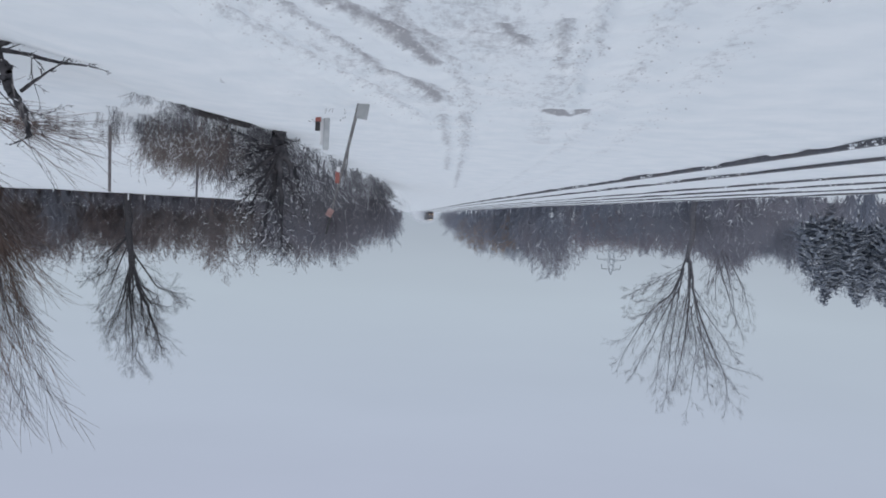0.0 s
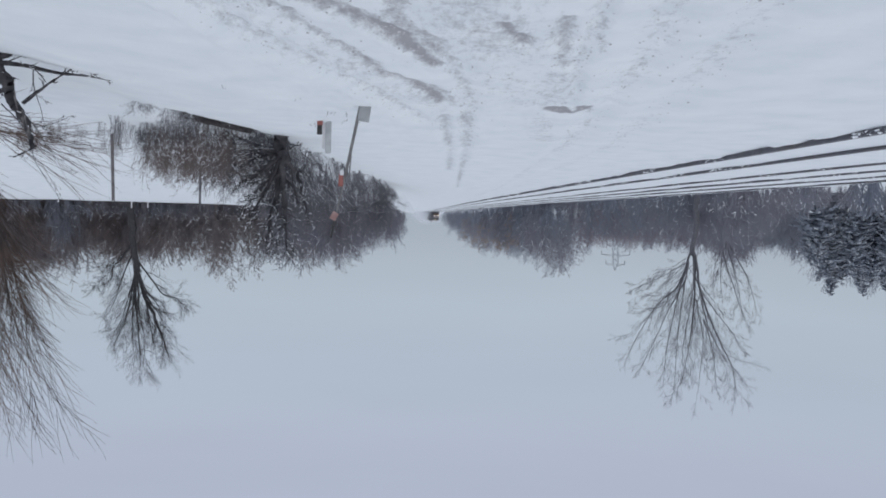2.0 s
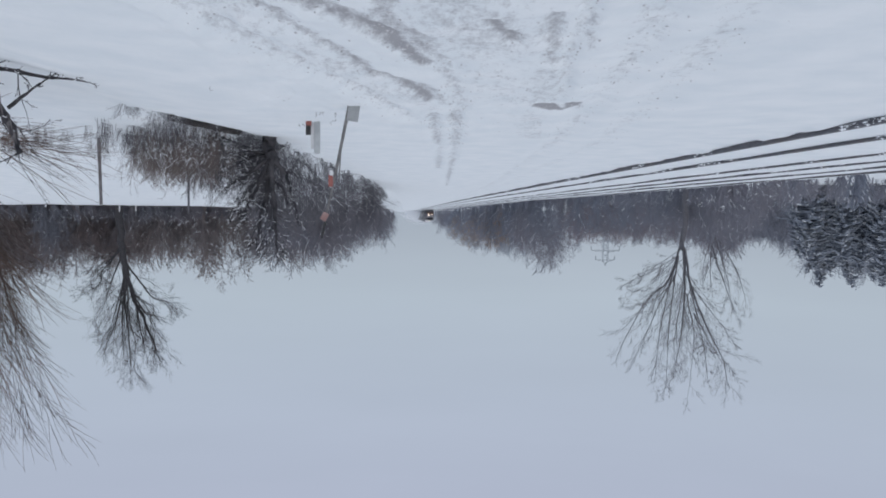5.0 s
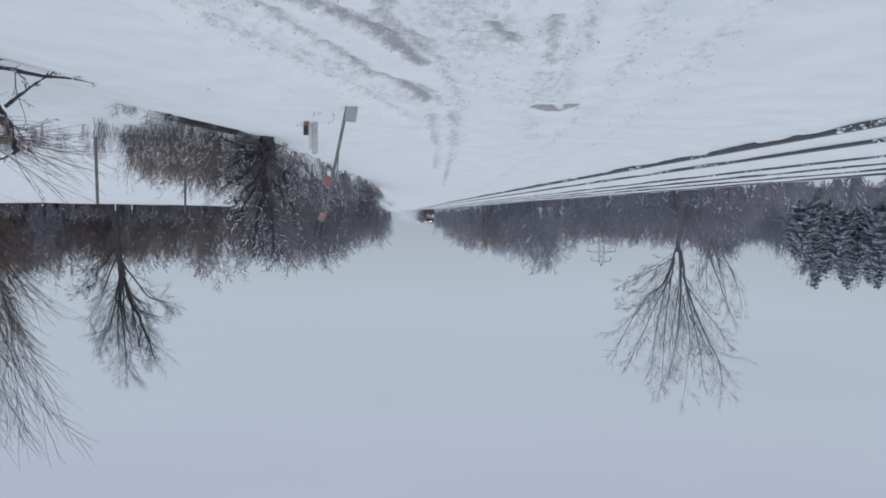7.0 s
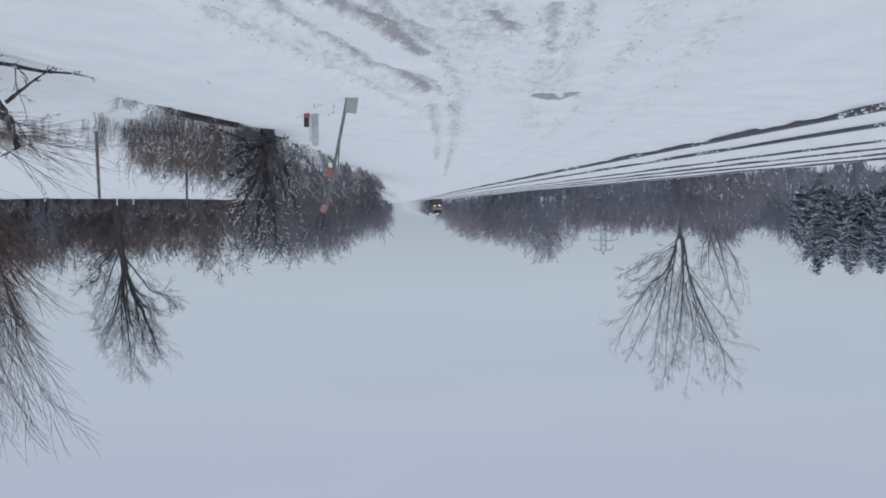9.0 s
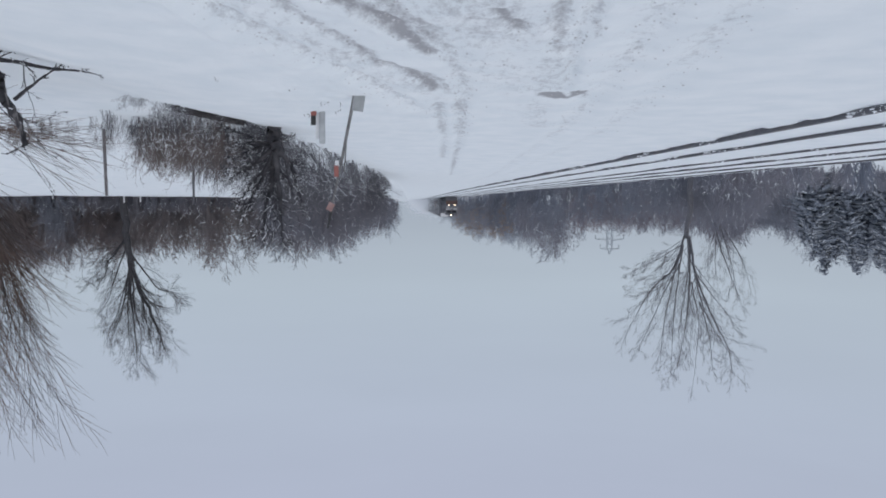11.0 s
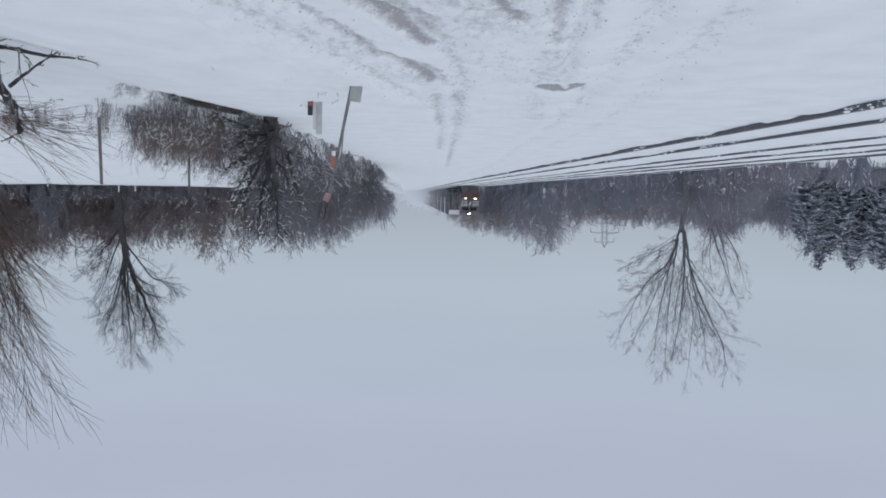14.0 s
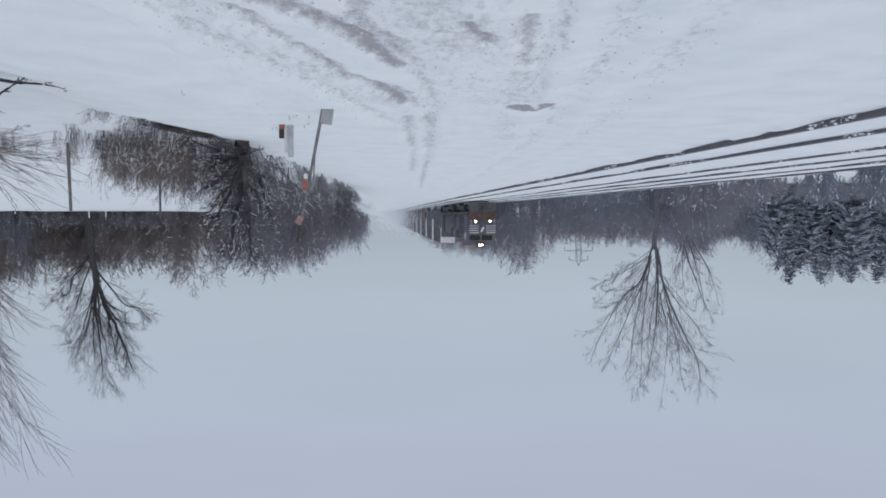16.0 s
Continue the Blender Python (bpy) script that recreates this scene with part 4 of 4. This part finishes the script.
# -- lattice power pylon far off --
def pylon():
    t = tagged(new("power_pylon"), "distant lattice steel power pylon over the woods", "pylon")
    x, y, top = -134.0, 550.0, 37.0
    t.location = (x, y, float(land(x, y)) - 0.3)
    h = top - float(land(x, y))

    def half(z):
        return 3.4 - 1.7 * min(1, z / (h * 0.5)) if z < h * 0.86 else 1.7 * max(0.03, (h - z) / (h * 0.14))
    for sx, sy in ((1, 1), (1, -1), (-1, 1), (-1, -1)):
        bm = bmesh.new()
        lv = [0, h * 0.25, h * 0.5, h * 0.7, h * 0.86, h]
        for a, b in zip(lv, lv[1:]):
            cyl(bm, (sx * half(a), sy * half(a), a), (sx * half(b), sy * half(b), b), 0.13, n=6)
        part("leg", bm, LATTICE, t)
    for i in range(9):
        a, b = h * 0.86 * i / 9, h * 0.86 * (i + 1) / 9
        for sx, sy in ((1, 1), (1, -1), (-1, 1), (-1, -1)):
            bm = bmesh.new()
            cyl(bm, (-sx * half(a), sy * half(a), a), (sx * half(b), sy * half(b), b), 0.07, n=4)
            part("brace", bm, LATTICE, t)
    for z, w in ((h - 4.0, 6.3), (h - 10.3, 9.5), (h - 17.0, 6.3)):
        bm = bmesh.new()
        for sy in (0.8, -0.8):
            cyl(bm, (-w, 0, z), (w, 0, z + 0.01), 0.11, n=6)
            cyl(bm, (-1.6, sy, z + 1.2), (-w, 0, z), 0.09, n=4)
            cyl(bm, (1.6, sy, z + 1.2), (w, 0, z), 0.09, n=4)
        arm = part("cross_arm", bm, LATTICE, t)
        for sx in (-1, 1):
            bm = bmesh.new()
            cyl(bm, (sx * w, 0, z), (sx * w, 0, z - 2.6), 0.2, n=6)
            part("insulator", bm, LATTICE, arm)


pylon()


# ---- train ----
def wheelset(parent, y, r=0.5):
    bm = bmesh.new()
    for sx in (-0.75, 0.75):
        cyl(bm, (sx - 0.06, y, r), (sx + 0.06, y, r), r, n=16)
    cyl(bm, (-0.75, y, r), (0.75, y, r), 0.09, n=8)
    part("wheelset", bm, UNDER, parent)


def bogie(parent, yc, axles, span):
    b = part("bogie", boxed(-1.15, 1.15, yc - span / 2 - 0.5, yc + span / 2 + 0.5, 0.42, 0.85, 0.06), UNDER, parent, "grimy steel bogie")
    for i in range(axles):
        wheelset(b, yc - span / 2 + span * i / (axles - 1))


def locomotive(label, lead):
    t = tagged(new("locomotive"), label, "locomotive", "train")
    W = 1.6
    part("frame", boxed(-W, W, 0.5, 21.3, 1.15, 1.62, 0.05), UNDER, t)
    part("fuel_tank", boxed(-1.35, 1.35, 8.2, 14.0, 0.35, 1.15, 0.15), UNDER, t)
    bogie(t, 4.2, 3, 4.0)
    bogie(t, 17.6, 3, 4.0)
    bm = prism([(0.05, 0.12), (0.35, 0.12), (0.75, 1.2), (0.45, 1.2)], -1.5, 1.5)
    part("snow_plough", bm, UNDER, t, "dark steel plough caked with snow")
    part("coupler", boxed(-0.18, 0.18, -0.35, 0.5, 0.75, 1.05, 0.04), UNDER, t)
    # the leading sheet's red tint is the lamps' glow, put into its colour
    part("front_panel", boxed(-1.58, 1.58, 0.42, 0.5, 1.2, 2.05, 0.02), GLOWTINT if lead else UNDER, t, "grimy pilot sheet with reddish lamp glow painted in")
    nose = part("nose", boxed(-1.5, 1.5, 0.9, 2.6, 1.62, 3.66, 0.12), LOCO, t)
    cab = part("cab", prism([(2.2, 1.62), (2.2, 3.6), (2.5, 4.86), (2.9, 5.05), (5.2, 5.05), (5.2, 1.62)], -1.6, 1.6), LOCO, t)
    for x0, x1 in ((-1.3, -0.12), (0.12, 1.3)):
        part("windscreen", boxed(x0, x1, 2.26, 2.34, 3.85, 4.45, 0.02), GLASS, cab, "dark cab window pane")
    for sx in (-1.61, 1.61):
        part("side_window", boxed(sx - 0.012, sx + 0.012, 3.1, 4.6, 3.6, 4.4), GLASS, cab, "dark side window")
    if lead:
        for z in (2.74, 3.0, 3.26, 3.52):
            part("stripe", boxed(-1.52, 1.52, 0.872, 0.898, z, z + 0.075), PAINT, nose, "thin white nose stripe")
        part("emblem", boxed(-0.42, 0.42, 0.862, 0.87, 2.72, 3.62, 0.003), LOCO, nose, "black panel behind the emblem")
        bm = prism([(0, -0.3), (0.004, -0.3), (0.004, 0.3), (0, 0.3)], -0.10, 0.10)
        em = part("emblem", bm, PAINT, nose, "white slanting emblem shape")
        em.matrix_local = pose(0, 0.852, 3.19, 0, 25, 0)
        for sx in (-0.82, 0.82):
            bm = bmesh.new()
            cyl(bm, (sx, 0.30, 2.26), (sx, 0.55, 2.26), 0.20, n=16)
            h = part("lamp_housing", bm, BLACKP, t)
            bm = bmesh.new()
            cyl(bm, (sx, 0.26, 2.26), (sx, 0.30, 2.26), 0.115, n=16)
            part("ditch_light", bm, LAMP, h, "lit warm white ditch light")
        h = part("lamp_housing", boxed(-0.42, 0.42, 2.3, 2.75, 4.78, 5.22, 0.05), BLACKP, t)
        for sx in (-0.13, 0.13):
            bm = bmesh.new()
            cyl(bm, (sx, 2.24, 5.0), (sx, 2.3, 5.0), 0.10, n=16)
            part("headlight", bm, LAMP, h, "lit warm white headlight")
    part("hood", boxed(-1.15, 1.15, 5.2, 21.0, 1.62, 4.35, 0.12), LOCO, t)
    part("radiator", boxed(-1.55, 1.55, 16.5, 20.6, 3.5, 4.5, 0.12), LOCO, t)
    part("roof_fan", boxed(-0.8, 0.8, 9.0, 15.0, 4.35, 4.5, 0.05), UNDER, t)
    for i in range(6):
        y = 6.4 + 1.6 * i
        part("hood_door", boxed(1.15, 1.17, y, y + 1.4, 1.8, 3.9), UNDER, t)
    for sx in (-1.56, 1.56):
        bm = bmesh.new()
        cyl(bm, (sx, 5.4, 2.6), (sx, 21.0, 2.6), 0.025, n=6)
        for i in range(9):
            cyl(bm, (sx, 5.4 + i * 1.95, 1.62), (sx, 5.4 + i * 1.95, 2.6), 0.02, n=6)
        part("handrail", bm, LOCO, t)
    for sx in (-1.3, 1.3):
        bm = bmesh.new()
        cyl(bm, (sx, 0.55, 1.2), (sx, 0.55, 2.6), 0.025, n=6)
        part("handrail", bm, PAINT if lead else LOCO, t, "thin white handrail" if lead else "")
    return t


def wagon(paint, first=False):
    t = tagged(new("container_wagon"), "well wagon with two dark stacked containers, pale ends", "wagon", "train")
    part("frame", boxed(-1.3, 1.3, 0.4, 21.4, 0.55, 1.0, 0.04), UNDER, t)
    bogie(t, 1.4, 2, 1.8)
    bogie(t, 20.4, 2, 1.8)
    for z0, z1, pm in ((0.98, 3.5, paint), (3.52, 6.35, BOXDARK)):
        c = part("container", boxed(-1.26, 1.26, 2.9, 19.9, z0, z1, 0.03), pm, t)
        bm = bmesh.new()
        for i in range(34):
            y = 2.95 + i * 0.5
            box(bm, 1.255, 1.29, y, y + 0.25, z0 + 0.15, z1 - 0.15)
        part("corrugation", bm, pm, c)
        if z0 > 3 or not first:
            part("end_wall", boxed(-1.22, 1.22, 2.85, 2.9, max(z0 + 0.06, 2.4), z1 - 0.06, 0.01), PAINT, c, "pale snow-dusted end wall")
    return t


TRAIN = []
lead = locomotive("black freight locomotive with white nose stripes and lit lamps", True)
TRAIN.append((lead, 0.0, 0))
TRAIN.append((locomotive("black second locomotive coupled backwards behind the leading one", False), 44.2, 180))
head = wagon(BOXDARK, True)
w1 = wagon(BOXDARK)
w2 = wagon(BOXRED)
for i in range(15):
    TRAIN.append((head if i == 0 else w1 if i == 1 else w2 if i == 2 else copy_thing(w2 if i % 5 == 2 else w1, Matrix()), 45.0 + 22.3 * i, 0))


def blown_snow():
    rg = np.random.RandomState(8)
    n = 36000
    y = 14 + 390 * rg.uniform(0, 1, n) ** 0.9
    spread = np.clip(0.2 + y / 70, 0, 2.6)
    x = rg.normal(0, 1, n) * (1.7 + spread) + 1.2
    z = np.abs(rg.normal(0, 1, n)) * (0.35 + np.clip(y / 45, 0, 3.0))
    P = np.stack([x, y, z], -1)
    v, f = clumps(P, np.clip(0.05 + y / 1600, 0.05, 0.2)[:, None, None], 8, 1.0)
    return tagged(link_mesh("blown_snow", v, f, DUST), "powder snow whirled up along the moving train", "snow dust", kind="stuff")


TRAIN.append((blown_snow(), 0.0, 0))


# ---- small things by the path ----
def marker_pole():
    t = tagged(new("marker_pole"), "leaning grey marker pole with red-white reflector bands", "marker pole")
    t.location = (0.80, 12.25, float(land(0.8, 12.25)) - 0.05)
    bm = bmesh.new()
    cyl(bm, (0, 0, 0), (0.20, 0, 1.02), 0.025, 0.021, n=10)
    part("lower_tube", bm, GALV, t)
    bm = bmesh.new()
    cyl(bm, (0.20, 0, 1.02), (0.40, 0, 1.95), 0.016, 0.014, n=10)
    part("upper_tube", bm, GALV, t, "thin weathered upper tube")
    bm = bmesh.new()
    cyl(bm, (0.345, 0, 1.72), (0.40, 0, 1.97), 0.022, 0.016, n=10)
    part("tip", bm, BLACKP, t, "black tip")
    bm = bmesh.new()
    box(bm, 0.235, 0.30, -0.05, -0.03, 1.04, 1.22, 0.006)
    part("reflector", bm, REDP, t, "red reflector plate")
    bm = bmesh.new()
    box(bm, 0.23, 0.285, -0.056, -0.028, 0.98, 1.06, 0.006)
    part("reflector", bm, PAINT, t, "white reflector plate")
    bm = prism([(-0.045, 0), (-0.03, 0), (-0.03, 0.12), (-0.045, 0.10)], -0.045, 0.045)
    r = part("reflector", bm, PINKP, t, "faded red reflector flag")
    r.matrix_local = pose(0.325, 0, 1.60, 0, 28, 0)
    bm = prism([(-0.012, 0), (0.012, 0), (0.012, 0.24), (-0.012, 0.24)], -0.155, 0.01)
    p = part("plate", bm, PLATE, t, "grey sheet metal plate")
    p.matrix_local = pose(0.0, -0.03, 0.02, 0, 8, 0)
    bm = bmesh.new()
    cyl(bm, (0.13, 0.05, 0.72), (0.16, 0.05, 1.15), 0.009, n=6)
    part("rod", bm, GALV, t)


def utility_marker():
    t = tagged(new("utility_marker"), "pale plastic utility marker post in the snow", "marker post")
    t.location = (1.50, 14.5, float(land(1.5, 14.5)) - 0.05)
    part("body", boxed(-0.046, 0.05, -0.045, 0.045, 0, 0.58, 0.012), PLASTIC, t)
    part("back_plate", boxed(0.05, 0.115, 0.02, 0.045, 0.05, 0.50, 0.006), PAINT, t, "white back plate")
    s = tagged(new("warning_sign"), "small red and black warning tag on a stake", "sign")
    s.location = (1.63, 14.3, float(land(1.63, 14.3)) - 0.04)
    part("tag", boxed(-0.04, 0.045, -0.012, 0.012, 0.08, 0.27, 0.004), BLACKP, s, "black lower tag")
    part("band", boxed(-0.05, 0.045, -0.018, 0.018, 0.0, 0.11, 0.004), REDP, s, "red band")


def wooden_post(x, y, h, r, lean, label, material):
    t = tagged(new("fence_post"), label, "post", "fence posts")
    t.location = (x, y, float(land(x, y)) - 0.1)
    bm = bmesh.new()
    cyl(bm, (0, 0, 0), (lean, 0, h), r, r * 0.92, n=8)
    bmesh.ops.bevel(bm, geom=[e for e in bm.edges if all(v.co.z > h * 0.9 for v in e.verts)], offset=r * 0.2, segments=1, affect="EDGES")
    part("post", bm, material, t)


def clods():
    rg = np.random.RandomState(4)
    P = []
    for pts, hw, dep, dr in RUTS:
        for (ax, ay), (bx, by) in zip(pts, pts[1:]):
            if ay > 14:
                continue
            n = int(30 * dr * math.hypot(bx - ax, by - ay))
            u = rg.uniform(0, 1, n)
            P.append(np.stack([ax + (bx - ax) * u + rg.normal(0, hw * 1.1, n), ay + (by - ay) * u, np.zeros(n)], -1))
    P = np.concatenate(P)
    P[:, 2] = land(P[:, 0], P[:, 1]) + 0.002
    v, f = clumps(P, 0.013, 4, 0.7)
    tagged(link_mesh("snow_clods", v, f, CLOD), "small dirty clods of snow thrown up by wheels", "snow clods", kind="stuff")


def weed(x, y, h, seed):
    t = tagged(new("dry_weed"), "thin dry weed poking out of the snow", "weed", "weeds in the snow")
    t.location = (x, y, float(land(x, y)) - 0.03)
    S = proto(seed, h, 4, 45, 1, 0.006, (3, 0), 0.0, 0.003, 0.15)
    v, f = wood_mesh(S, 4, 4, 9)
    tagged(link_mesh("stems", v, f, REED2, t), kind="stuff")


for k, (x, y, h) in enumerate(((2.52, 10.75, 0.05), (1.66, 11.5, 0.04), (1.82, 14.9, 0.09), (1.22, 14.35, 0.07), (1.2, 12.9, 0.12), (1.57, 12.85, 0.04))):
    weed(x, y, h, 500 + k)
clods()
marker_pole()
utility_marker()
wooden_post(8.0, 22.3, 1.85, 0.045, -0.05, "weathered grey wooden fence post in the snow", WOODP)
wooden_post(6.5, 25.5, 2.05, 0.035, 0.0, "thin dark wooden stake among dry weeds", BARK)
for wx in (28.2, 26.6):
    wooden_post(wx, 84, 0.75, 0.06, 0, "small white marker post at the field edge", PAINT)


# ---- the train runs; everything else stands ----
def motions():
    for ob, back, turn in TRAIN:
        rows = []
        for t, d in ((0.0, 520.0), (4.0, 407.0), (8.0, 305.0), (12.0, 199.0), (14.0, 147.0), (16.0, 92.5)):
            y = d + back
            g0, g1 = float(grade(y)), float(grade(y + 16))
            rows.append((t, pose(-11.7, y, g0 + 0.15) @ pose(0, 0, 0, math.degrees(math.atan2(g1 - g0, 16))) @ pose(0, 0, 0, 0, 0, turn)))
        walk(ob, rows)


motions()
